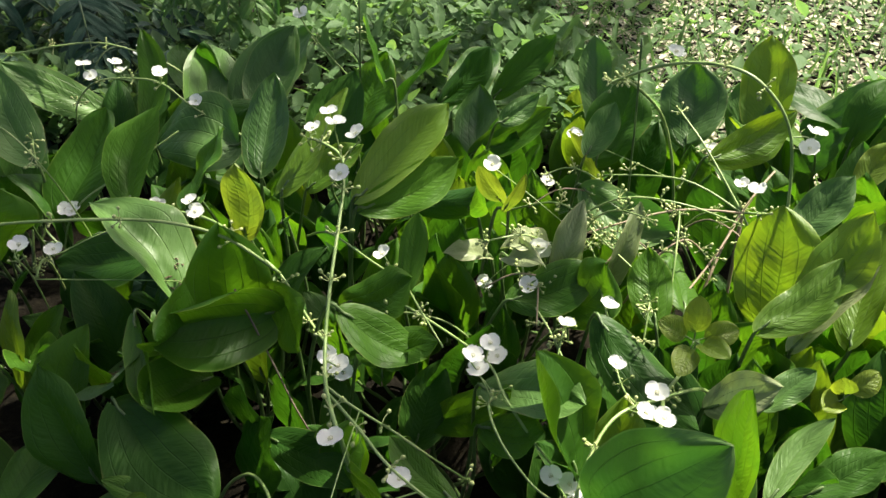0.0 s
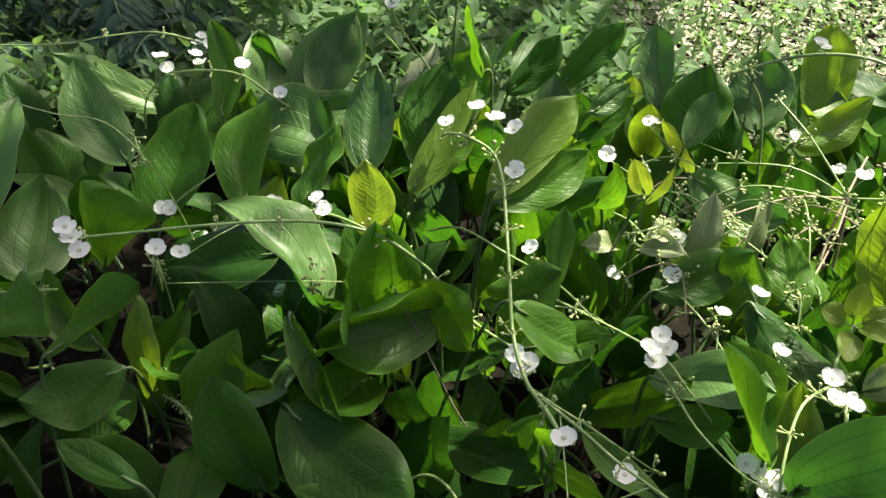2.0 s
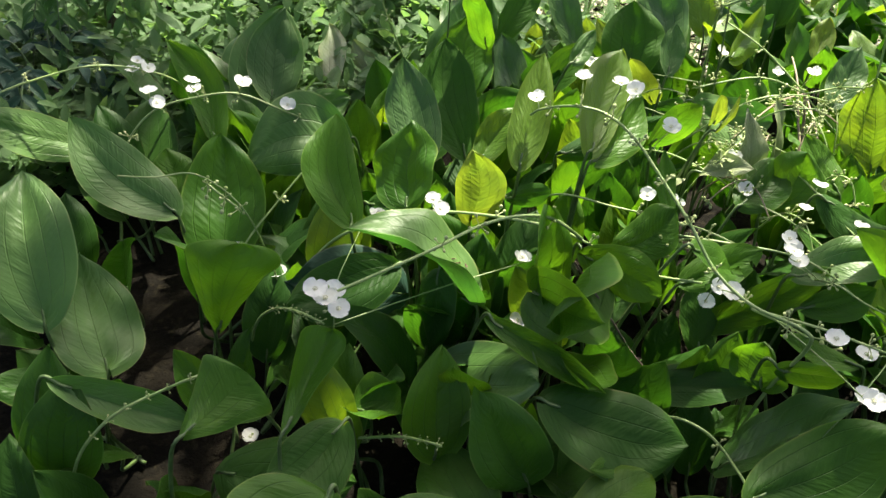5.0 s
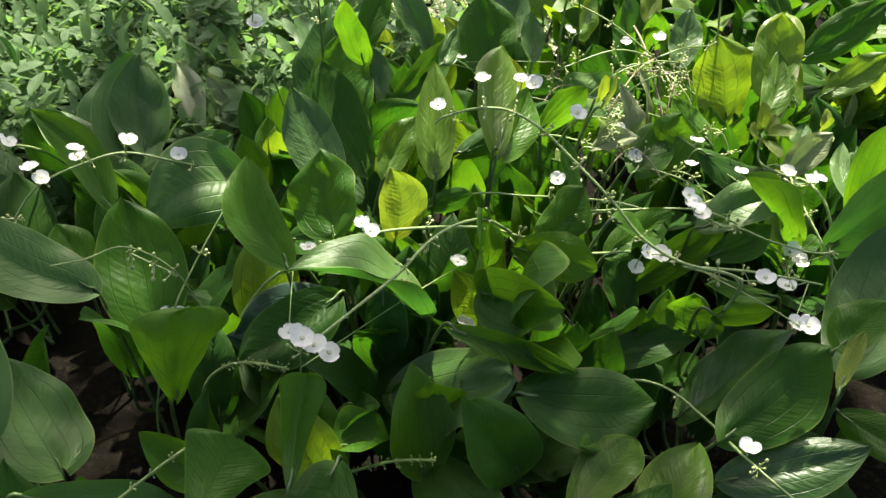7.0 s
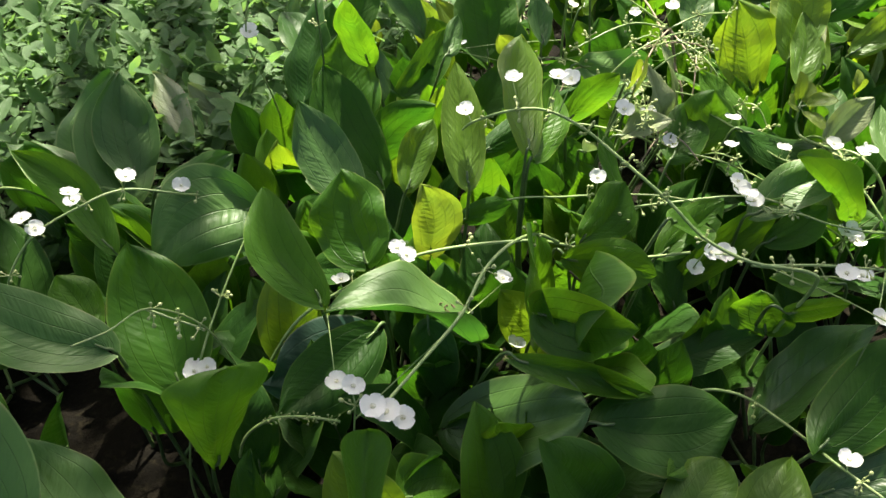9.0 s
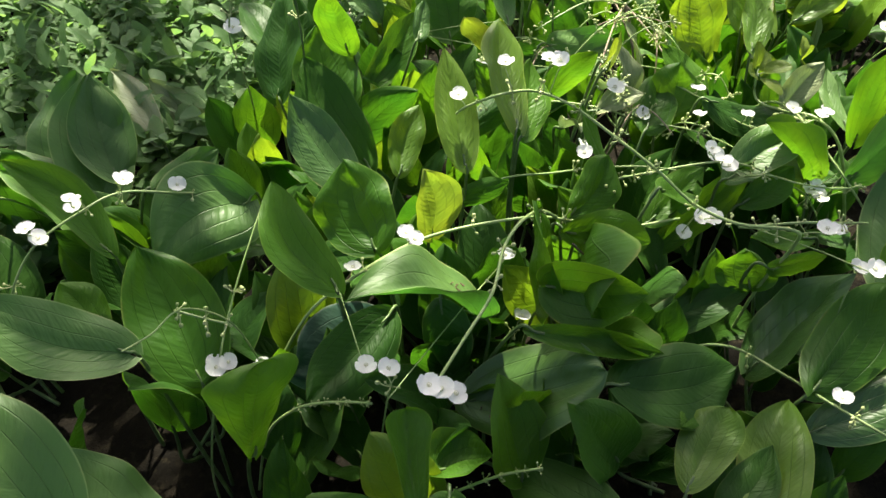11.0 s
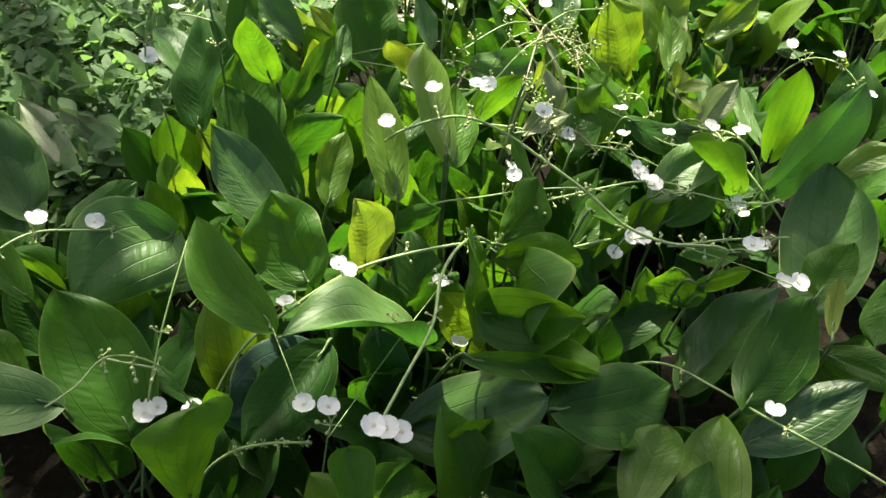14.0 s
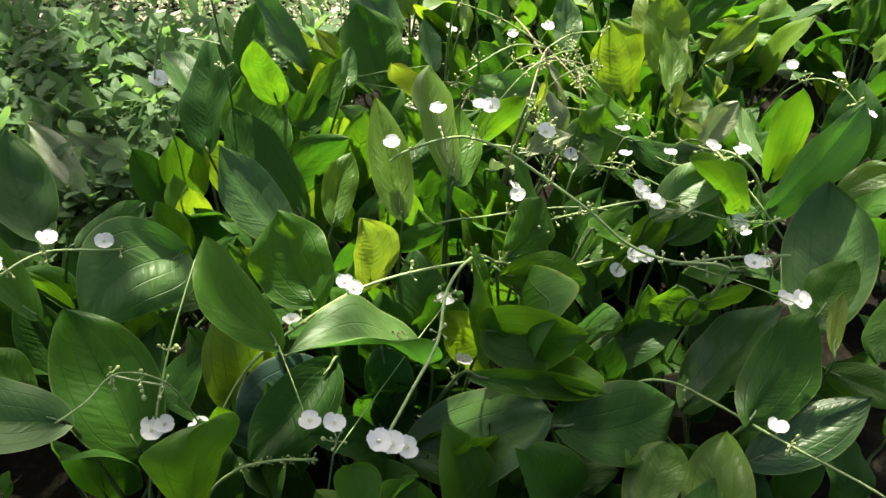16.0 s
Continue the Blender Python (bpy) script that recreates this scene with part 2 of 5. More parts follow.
def tube(points, r0, r1, sides=7):
    """Vertices and faces of a tapered tube along a smooth line through the points."""
    pts = [Vector(p) for p in points]
    n, line = len(pts), []
    for i in range(n - 1):
        a, b, c, d = pts[max(i - 1, 0)], pts[i], pts[i + 1], pts[min(i + 2, n - 1)]
        for k in range(6):
            t = k / 6
            line.append(0.5 * (2 * b + (c - a) * t + (2 * a - 5 * b + 4 * c - d) * t * t + (3 * b - a - 3 * c + d) * t ** 3))
    line.append(pts[-1])
    verts, faces = [], []
    for i, p in enumerate(line):
        way = (line[min(i + 1, len(line) - 1)] - line[max(i - 1, 0)]).normalized()
        u = way.cross(Vector((0.31, 0.27, 0.91))).normalized()
        v = way.cross(u)
        r = r0 + (r1 - r0) * i / (len(line) - 1)
        verts += [p + r * (math.cos(q) * u + math.sin(q) * v) for q in (2 * math.pi * k / sides for k in range(sides))]
    for i in range(len(line) - 1):
        for k in range(sides):
            a, b = i * sides + k, i * sides + (k + 1) % sides
            faces.append((a, b, b + sides, a + sides))
    faces.append(tuple(range(sides))[::-1])
    faces.append(tuple(range(len(verts) - sides, len(verts))))
    return verts, faces, line


def half_width(s, belly, blunt, wedge):
    """Share of the full half width at share s of the blade's length; belly: where it is widest; blunt: 0 pointed, 1 round; wedge: straight sides from the base."""
    if s < belly:
        x = 1 - s / belly
        return 0.05 + 0.95 * (max(0.0, 1 - x ** 2.3) ** 0.62 * (1 - wedge) + (1 - x) * wedge)
    x = (s - belly) / (1 - belly)
    sharp = math.cos(0.5 * math.pi * x ** 1.12) ** 0.95
    round_end = max(0.0, 1 - x ** 2.4) ** 0.6
    return sharp * (1 - blunt) + round_end * blunt


def blade_mesh(base, tip, width, normal, bow=0.06, fold=0.15, wave=0.032, droop=0.0, blunt=0.1, lobe=0.10, twist=0.0, sway=None, belly=0.42, wedge=0.0, curl=None, seed=0, mat=None, ns=26, nu=14, bites=()):
    """A heart-shaped to oval blade from base to tip; bow: arch of the midrib; fold: rise of the halves; wave: ripple of the margin; sway: sideways bend; curl: cupping of the margins."""
    rnd = random.Random(seed)
    base, tip, normal = Vector(base), Vector(tip), Vector(normal)
    axis = tip - base
    length = axis.length
    axis.normalize()
    normal = (normal - normal.dot(axis) * axis).normalized()
    side = axis.cross(normal)
    ph = [rnd.uniform(0, 6.28) for _ in range(4)]
    fr = [rnd.uniform(1.0, 1.7), rnd.uniform(2.0, 3.2)]
    asym = rnd.uniform(-0.05, 0.05)
    if sway is None:
        sway = rnd.uniform(-0.03, 0.03)
    cup = (rnd.uniform(-0.15, 0.35), rnd.uniform(-0.15, 0.35)) if curl is None else (curl * rnd.uniform(0.6, 1.1), curl * rnd.uniform(0.6, 1.1))
    nod, roll = rnd.uniform(0.0, 0.05), rnd.uniform(-0.10, 0.14)
    verts, uvs, faces = [], [], []
    for i in range(ns + 1):
        s = i / ns
        s = s - 0.35 * math.sin(2 * math.pi * s) / (2 * math.pi)
        half = 0.5 * width * half_width(s, belly, blunt, wedge)
        rib = base + axis * (s * length) + normal * (length * (bow * 4 * s * (1 - s) - droop * (s ** 3 - s) - nod * max(0.0, s - 0.7) ** 2 * 6)) + side * (sway * length * math.sin(math.pi * s))
        a = twist * (s - 0.4)
        sd = side * math.cos(a) + normal * math.sin(a)
        nm = normal * math.cos(a) - side * math.sin(a)
        for j in range(nu + 1):
            u = 2 * j / nu - 1
            m = abs(u)
            bend = cup[u > 0] * (0.65 + 0.35 * math.sin(5.0 * s + ph[2]))
            out = half * u * (1 + asym * u) * (1 - 0.10 * abs(fold) * m) * (1 - 0.22 * abs(bend) * m * m)
            rise = half * (fold * m ** 1.25 + 0.16 * m - (0.24 + roll) * m ** 3)
            rise += half * bend * m ** 3
            rise += width * 1.25 * wave * m * m * (math.sin(6.28 * fr[0] * s + ph[0] + (1.7 if u > 0 else 0)) + 0.5 * math.sin(6.28 * fr[1] * s + ph[1] + (2.6 if u > 0 else 0)))
            rise -= 0.0014 * (1.3 * math.exp(-(u / 0.07) ** 2) + math.exp(-((m - 0.36) / 0.07) ** 2) + 0.7 * math.exp(-((m - 0.68) / 0.07) ** 2)) * min(1, 6 * (1 - s))
            rise += width * 0.07 * noise.noise(Vector((s * 3.2 + seed * 1.7, u * 1.6, seed * 0.37)))
            back = -lobe * length * m ** 1.5 * max(0, 1 - s / 0.5) ** 2
            verts.append(rib + sd * out + nm * rise + axis * back)
            uvs.append((0.5 + 0.5 * u, s))
    for i in range(ns):
        for j in range(nu):
            a = i * (nu + 1) + j
            if any(lo < (i + 0.5) / ns < hi and (2 * j + 1) / nu - 1 > depth for lo, hi, depth in bites):
                continue
            faces.append((a, a + 1, a + nu + 2, a + nu + 1))
    return mesh_from("leaf", verts, faces, mat, uvs)


LEAF_COUNT = [0]


def plant(x, y, label="creeping burhead plant with broad glossy green leaves"):
    p = new("burhead_plant")
    p.location = (x, y, 0)
    return tagged(p, label, "plant", "burhead plants of the bed")


def crumbs(blade, share, across, count, seed):
    """Bits of dry plant debris lying on a blade round one spot."""
    rnd = random.Random(seed)
    verts, faces = [], []
    coords = [v.co for v in blade.data.vertices]
    nu, ns = 14, 26
    for _ in range(count):
        i = max(1, min(ns - 1, round((share + rnd.gauss(0, 0.07)) * ns)))
        j = max(1, min(nu - 1, round((across + rnd.gauss(0, 0.16) + 1) * 0.5 * nu)))
        a = coords[i * (nu + 1) + j]
        o = a + (coords[(i + 1) * (nu + 1) + j] - a) * rnd.random() + (coords[i * (nu + 1) + j + 1] - a) * rnd.random() + Vector((0, 0, 0.0008))
        q, l, n = rnd.uniform(0, 3.14), rnd.uniform(0.0015, 0.005), len(verts)
        u, w = Vector((math.cos(q), math.sin(q), 0)) * l, Vector((-math.sin(q), math.cos(q), 0)) * rnd.uniform(0.0006, 0.0014)
        verts += [o - u - w, o - u + w, o + u + w, o + u - w, o + Vector((0, 0, 0.0018))]
        faces += [(n, n + 1, n + 4), (n + 1, n + 2, n + 4), (n + 2, n + 3, n + 4), (n + 3, n, n + 4), (n + 3, n + 2, n + 1, n)]
    part("debris", mesh_from("debris", verts, faces, CRUMB, smooth=False), blade, "brown bits of dry debris")


def leaf(p, base, tip, width, normal, mat="f", debris=None, **shape):
    """One blade of plant p with its stalk down to the crown of the plant."""
    LEAF_COUNT[0] += 1
    foot = p.location
    off = Vector((foot[0], foot[1], 0))
    b, t = Vector(base) - off, Vector(tip) - off
    ob = part("leaf", blade_mesh(b, t, width, normal, seed=LEAF_COUNT[0], mat=BLADES[mat], **shape), p)
    if debris:
        crumbs(ob, *debris, LEAF_COUNT[0])
    axis = (t - b).normalized()
    rnd = random.Random(900 + LEAF_COUNT[0])
    root = Vector((rnd.uniform(-0.015, 0.015), rnd.uniform(-0.015, 0.015), -0.01))
    low = root.lerp(b, 0.5) - axis * 0.02 - Vector((normal[0], normal[1], 0)) * 0.035
    back = Vector(normal).normalized()
    near = b - axis * 0.022 - back * 0.012
    v, f, _ = tube([root, low, near, b, b + axis * 0.012], 0.0032, 0.0015, 6)
    part("leaf_stalk", mesh_from("leaf_stalk", v, f, PETIOLE), ob)
    return ob


# ---- ground ----
gv, gf, N = [], [], 60
for i in range(N + 1):
    for j in range(N + 1):
        u, w = 2 * i / N - 1, 2 * j / N - 1
        x, y = 60 * u * abs(u) ** 2 + 2 * u, 60 * w * abs(w) ** 2 + 2 * w + 1.5
        gv.append((x, y, 0.035 * noise.noise(Vector((x * 1.7, y * 1.7, 0))) - 0.02))
for i in range(N):
    for j in range(N):
        a = i * (N + 1) + j
        gf.append((a, a + N + 1, a + N + 2, a + 1))
ground = tagged(new("ground", mesh_from("ground", gv, gf, SOIL)), "soil with leaf litter, coloured near black for shade in the gaps", "ground", kind="structure")


# ---- leaves, plant by plant ----
p = plant(0.072, 0.341)
leaf(p, (0.031, 0.345, 0.268), (-0.057, 0.353, 0.207), 0.059, (-0.54, 0.24, 0.81), 'm', bow=-0.05, fold=0.16, sway=0.02, belly=0.65)
p = plant(-0.083, 0.434)
leaf(p, (-0.112, 0.416, 0.261), (-0.048, 0.425, 0.301), 0.024, (-0.53, 0.17, 0.83), 'y', bow=-0.03, fold=0.16, sway=-0.03, belly=0.58)
leaf(p, (-0.081, 0.402, 0.187), (-0.107, 0.306, 0.200), 0.056, (-0.49, 0.25, 0.84), 'f', bow=-0.05, fold=0.16, sway=-0.05, belly=0.47)
leaf(p, (0.009, 0.433, 0.190), (0.181, 0.477, 0.318), 0.139, (-0.61, 0.14, 0.78), 'p', bow=-0.06, fold=0.16, sway=0.02, belly=0.48)
leaf(p, (-0.061, 0.442, 0.271), (0.002, 0.421, 0.320), 0.071, (-0.57, 0.16, 0.80), 'f', bow=-0.07, fold=0.16, sway=-0.06, belly=0.41, blunt=0.4)
p = plant(-0.459, 0.497)
leaf(p, (-0.418, 0.524, 0.160), (-0.323, 0.507, 0.191), 0.062, (-0.29, 0.14, 0.95), 'm', bow=-0.06, fold=0.16, sway=0.08, belly=0.33)
leaf(p, (-0.406, 0.472, 0.165), (-0.261, 0.509, 0.207), 0.089, (-0.31, 0.16, 0.94), 'g', bow=-0.06, fold=0.16, sway=-0.04, belly=0.48, blunt=0.4)
p = plant(-0.259, 0.542)
leaf(p, (-0.252, 0.465, 0.164), (-0.136, 0.354, 0.221), 0.076, (-0.55, -0.15, 0.82), 'k', bow=-0.06, fold=0.10, sway=0.03, belly=0.45)
leaf(p, (-0.237, 0.486, 0.218), (-0.074, 0.449, 0.275), 0.099, (-0.38, -0.52, 0.76), 'f', bow=-0.06, fold=-0.04, sway=0.05, belly=0.57, blunt=0.4)
leaf(p, (-0.297, 0.596, 0.189), (-0.376, 0.604, 0.218), 0.029, (0.30, -0.31, 0.90), 'f', bow=-0.04, fold=0.16, sway=-0.00, belly=0.57)
leaf(p, (-0.185, 0.565, 0.150), (-0.098, 0.495, 0.294), 0.106, (-0.46, 0.65, 0.60), 'k', bow=-0.06, fold=0.16, sway=-0.06, belly=0.36)
p = plant(0.043, 0.528)
leaf(p, (0.009, 0.562, 0.237), (-0.058, 0.630, 0.261), 0.039, (0.01, -0.32, 0.95), 'f', bow=-0.05, fold=0.16, sway=-0.05, belly=0.61)
p = plant(0.167, 0.541)
leaf(p, (0.220, 0.455, 0.270), (0.260, 0.387, 0.322), 0.050, (-0.70, 0.13, 0.71), 'g', bow=-0.05, fold=0.16, sway=-0.06, belly=0.63)
leaf(p, (0.160, 0.543, 0.255), (0.235, 0.464, 0.427), 0.112, (-0.76, -0.65, 0.04), 'p', bow=0.05, fold=0.12, sway=0.00, belly=0.53, blunt=0.5, curl=0.1)
leaf(p, (0.144, 0.600, 0.236), (0.104, 0.674, 0.346), 0.092, (0.73, -0.42, 0.55), 'f', bow=-0.01, fold=0.35, sway=-0.09, belly=0.54, blunt=0.5, curl=0.6)
p = plant(-0.646, 0.629)
leaf(p, (-0.689, 0.604, 0.376), (-0.780, 0.551, 0.390), 0.112, (0.28, -0.24, 0.93), 'f', bow=-0.09, fold=0.16, sway=0.10, belly=0.35, blunt=0.5)
p = plant(-0.488, 0.589)
leaf(p, (-0.502, 0.619, 0.150), (-0.475, 0.786, 0.125), 0.092, (-0.08, 0.16, 0.98), bow=0.035, fold=0.16, mat='m')
leaf(p, (-0.534, 0.594, 0.255), (-0.616, 0.637, 0.274), 0.038, (0.07, -0.29, 0.96), 'f', bow=-0.04, fold=0.16, sway=-0.00, belly=0.53)
leaf(p, (-0.421, 0.572, 0.182), (-0.318, 0.566, 0.216), 0.072, (-0.30, 0.10, 0.95), 'g', bow=-0.06, fold=0.16, sway=-0.03, belly=0.68, blunt=0.8)
p = plant(-0.100, 0.593)
leaf(p, (-0.101, 0.589, 0.256), (-0.055, 0.531, 0.270), 0.049, (-0.78, -0.62, 0.02), bow=0.024, fold=0.11, mat='f')
leaf(p, (-0.096, 0.608, 0.206), (-0.090, 0.629, 0.263), 0.086, (-0.99, -0.04, 0.13), 'f', bow=-0.05, fold=0.16, sway=-0.06, belly=0.38, blunt=0.5)
p = plant(0.337, 0.577)
leaf(p, (0.304, 0.562, 0.225), (0.286, 0.555, 0.404), 0.067, (-0.92, -0.38, -0.11), 'f', bow=0.02, fold=0.20, sway=0.00, belly=0.57, blunt=0.3)
leaf(p, (0.356, 0.585, 0.212), (0.436, 0.650, 0.266), 0.035, (-0.34, -0.31, 0.89), 'p', bow=-0.04, fold=0.16, sway=-0.08, belly=0.54)
leaf(p, (0.422, 0.618, 0.180), (0.504, 0.638, 0.224), 0.054, (-0.40, -0.28, 0.87), 'm', bow=-0.05, fold=0.16, sway=0.00, belly=0.52)
p = plant(-0.698, 0.750)
leaf(p, (-0.662, 0.781, 0.267), (-0.571, 0.859, 0.305), 0.061, (-0.11, -0.32, 0.94), 'f', bow=-0.07, fold=0.30, sway=-0.02, belly=0.78, blunt=0.9, wedge=0.7, curl=0.8)
p = plant(-0.547, 0.695)
leaf(p, (-0.547, 0.695, 0.075), (-0.619, 0.699, 0.200), 0.073, (0.49, -0.82, 0.31), bow=-0.127, fold=-0.35, mat='m')
p = plant(-0.414, 0.717)
leaf(p, (-0.376, 0.685, 0.245), (-0.247, 0.579, 0.211), 0.117, (-0.15, -0.46, 0.87), 'm', bow=-0.05, fold=0.10, sway=0.09, belly=0.53, blunt=0.3)
p = plant(-0.271, 0.827)
leaf(p, (-0.212, 0.715, 0.160), (-0.093, 0.605, 0.206), 0.061, (-0.49, -0.16, 0.86), 'm', bow=-0.04, fold=0.16, sway=-0.02, belly=0.48)
leaf(p, (-0.280, 0.842, 0.200), (-0.276, 0.856, 0.388), 0.121, (0.33, -0.94, 0.06), 'f', bow=-0.03, fold=0.30, sway=0.00, belly=0.53, blunt=0.2)
leaf(p, (-0.295, 0.765, 0.215), (-0.338, 0.666, 0.272), 0.089, (0.59, 0.19, 0.78), 'f', bow=-0.06, fold=0.35, sway=0.00, belly=0.69, blunt=0.6, curl=0.9)
leaf(p, (-0.311, 0.816, 0.288), (-0.316, 0.689, 0.347), 0.091, (-0.85, 0.25, 0.46), 'f', bow=-0.03, fold=0.35, sway=0.05, belly=0.33, blunt=0.7, curl=0.7)
leaf(p, (-0.217, 0.837, 0.298), (-0.169, 0.737, 0.288), 0.068, (-0.79, -0.42, 0.45), 'f', bow=-0.03, fold=0.16, sway=-0.03, belly=0.57, blunt=0.5)
p = plant(0.012, 0.707)
leaf(p, (0.049, 0.696, 0.266), (0.150, 0.627, 0.311), 0.075, (-0.52, -0.22, 0.83), 'p', bow=-0.06, fold=0.30, sway=-0.08, belly=0.62, blunt=0.4)
leaf(p, (0.046, 0.668, 0.231), (0.110, 0.621, 0.275), 0.053, (-0.63, -0.15, 0.76), 'f', bow=-0.05, fold=0.16, sway=0.06, belly=0.57)
p = plant(0.302, 0.728)
leaf(p, (0.259, 0.729, 0.123), (0.244, 0.738, 0.221), 0.063, (0.04, -1.00, 0.09), bow=-0.048, fold=-0.14, mat='m')
leaf(p, (0.309, 0.684, 0.247), (0.366, 0.651, 0.313), 0.055, (-0.80, -0.28, 0.54), 'w', bow=-0.05, fold=0.40, sway=-0.02, belly=0.49)
leaf(p, (0.379, 0.696, 0.236), (0.439, 0.720, 0.272), 0.040, (-0.35, -0.41, 0.84), 'p', bow=-0.05, fold=0.16, sway=-0.03, belly=0.58)
leaf(p, (0.270, 0.814, 0.267), (0.270, 0.899, 0.324), 0.059, (-0.23, -0.55, 0.80), 'f', bow=-0.05, fold=0.16, sway=-0.03, belly=0.49)
leaf(p, (0.388, 0.774, 0.292), (0.485, 0.819, 0.365), 0.060, (-0.38, -0.48, 0.79), 'g', bow=-0.05, fold=0.16, sway=0.11, belly=0.45)
p = plant(0.434, 0.789)
leaf(p, (0.498, 0.771, 0.276), (0.561, 0.878, 0.379), 0.067, (-0.43, -0.48, 0.77), 'g', bow=-0.05, fold=0.16, sway=-0.02, belly=0.52)
leaf(p, (0.436, 0.776, 0.261), (0.518, 0.797, 0.369), 0.050, (-0.75, -0.24, 0.61), 'w', bow=-0.04, fold=0.30, sway=-0.06, belly=0.45, wave=0.05)
leaf(p, (0.441, 0.812, 0.303), (0.518, 0.842, 0.415), 0.087, (-0.77, -0.25, 0.59), 'g', bow=-0.06, fold=0.16, sway=0.05, belly=0.57)
leaf(p, (0.438, 0.865, 0.225), (0.442, 0.920, 0.375), 0.126, (-0.60, -0.74, 0.29), 'g', bow=-0.04, fold=0.16, sway=0.04, belly=0.54)
p = plant(-0.769, 0.840)
leaf(p, (-0.762, 0.800, 0.295), (-0.682, 0.839, 0.308), 0.101, (0.02, -0.35, 0.94), 'f', bow=-0.16, fold=0.10, sway=-0.02, belly=0.85, blunt=1, wedge=0.8)
leaf(p, (-0.786, 0.870, 0.068), (-0.879, 0.704, 0.188), 0.173, (0.90, -0.27, 0.33), bow=0.066, fold=0.22, mat='m')
leaf(p, (-0.719, 0.869, 0.115), (-0.596, 0.755, 0.155), 0.122, (-0.47, -0.20, 0.86), bow=-0.055, fold=-0.14, mat='m')
p = plant(-0.552, 0.806)
leaf(p, (-0.599, 0.788, 0.221), (-0.704, 0.748, 0.220), 0.087, (0.14, -0.39, 0.91), 'm', bow=-0.07, fold=0.16, sway=-0.10, belly=0.47)
p = plant(-0.400, 0.891)
leaf(p, (-0.384, 0.798, 0.283), (-0.324, 0.653, 0.268), 0.039, (-0.63, -0.33, 0.70), 'f', bow=-0.04, fold=0.50, sway=-0.01, belly=0.53, curl=0.6)
leaf(p, (-0.435, 0.862, 0.157), (-0.385, 0.704, 0.271), 0.131, (-0.49, 0.40, 0.77), 'k', bow=-0.05, fold=0.15, sway=0.02, belly=0.53, blunt=0.6, debris=(0.3, 0.35, 26))
leaf(p, (-0.387, 0.932, 0.258), (-0.410, 0.902, 0.158), 0.072, (-0.90, -0.30, 0.30), bow=0.021, fold=0.1, mat='m')
leaf(p, (-0.363, 0.888, 0.236), (-0.497, 0.994, 0.334), 0.124, (0.53, -0.11, 0.84), bow=0.152, fold=0.5, debris=[0.15, 0.3, 16], mat='p')
p = plant(-0.158, 0.810)
leaf(p, (-0.212, 0.812, 0.285), (-0.348, 0.738, 0.312), 0.117, (0.50, -0.80, 0.33), 'f', bow=-0.06, fold=0.40, sway=0.00, belly=0.51, blunt=0.6, curl=0.9)
leaf(p, (-0.114, 0.749, 0.334), (-0.016, 0.745, 0.270), 0.065, (0.48, -0.45, 0.76), 'f', bow=-0.02, fold=0.16, sway=0.09, belly=0.41)
leaf(p, (-0.097, 0.763, 0.261), (-0.008, 0.725, 0.314), 0.059, (-0.57, -0.25, 0.78), 'f', bow=-0.05, fold=0.16, sway=-0.01, belly=0.51, bites=[(0.28, 0.4, 0.5), (0.52, 0.6, 0.3), (0.72, 0.78, 0.45)])
leaf(p, (-0.130, 0.869, 0.253), (-0.042, 0.855, 0.308), 0.072, (-0.48, -0.63, 0.61), 'f', bow=-0.01, fold=0.16, sway=0.13, belly=0.67)
p = plant(-0.014, 0.820)
leaf(p, (-0.047, 0.855, 0.290), (-0.032, 0.910, 0.372), 0.037, (0.05, -0.83, 0.55), 'f', bow=-0.04, fold=0.16, sway=0.01, belly=0.59)
leaf(p, (-0.010, 0.771, 0.136), (0.077, 0.673, 0.286), 0.060, (-0.89, -0.35, 0.29), 'f', bow=-0.05, fold=0.16, sway=0.03, belly=0.47, blunt=0.5)
leaf(p, (0.092, 0.847, 0.277), (0.202, 0.873, 0.313), 0.076, (-0.13, -0.56, 0.82), 'f', bow=-0.06, fold=0.16, sway=0.07, belly=0.50)
p = plant(0.161, 0.812)
leaf(p, (0.152, 0.844, 0.253), (0.203, 0.844, 0.339), 0.094, (-0.69, -0.60, 0.40), 'f', bow=-0.11, fold=0.16, sway=0.14, belly=0.63)
leaf(p, (0.195, 0.780, 0.291), (0.283, 0.637, 0.259), 0.078, (-0.19, -0.32, 0.93), bow=-0.107, fold=-0.35, mat='m')
p = plant(0.569, 0.811)
leaf(p, (0.573, 0.740, 0.273), (0.643, 0.678, 0.350), 0.060, (-0.79, -0.17, 0.58), 'g', bow=-0.05, fold=0.16, sway=0.01, belly=0.57)
leaf(p, (0.604, 0.806, 0.315), (0.699, 0.723, 0.423), 0.076, (-0.81, -0.21, 0.55), 'm', bow=-0.04, fold=0.16, sway=0.00, belly=0.49)
leaf(p, (0.586, 0.836, 0.241), (0.720, 0.911, 0.340), 0.101, (-0.59, -0.02, 0.81), bow=0.106, fold=0.43, mat='y')
p = plant(0.700, 0.781)
leaf(p, (0.700, 0.781, 0.228), (0.672, 0.679, 0.306), 0.089, (-0.97, 0.24, -0.04), bow=-0.114, fold=-0.34, mat='y')
p = plant(-0.604, 0.867)
leaf(p, (-0.662, 0.901, 0.171), (-0.734, 0.976, 0.244), 0.066, (-0.08, -0.74, 0.67), 'f', bow=-0.06, fold=0.16, sway=-0.14, belly=0.47, curl=0.7)
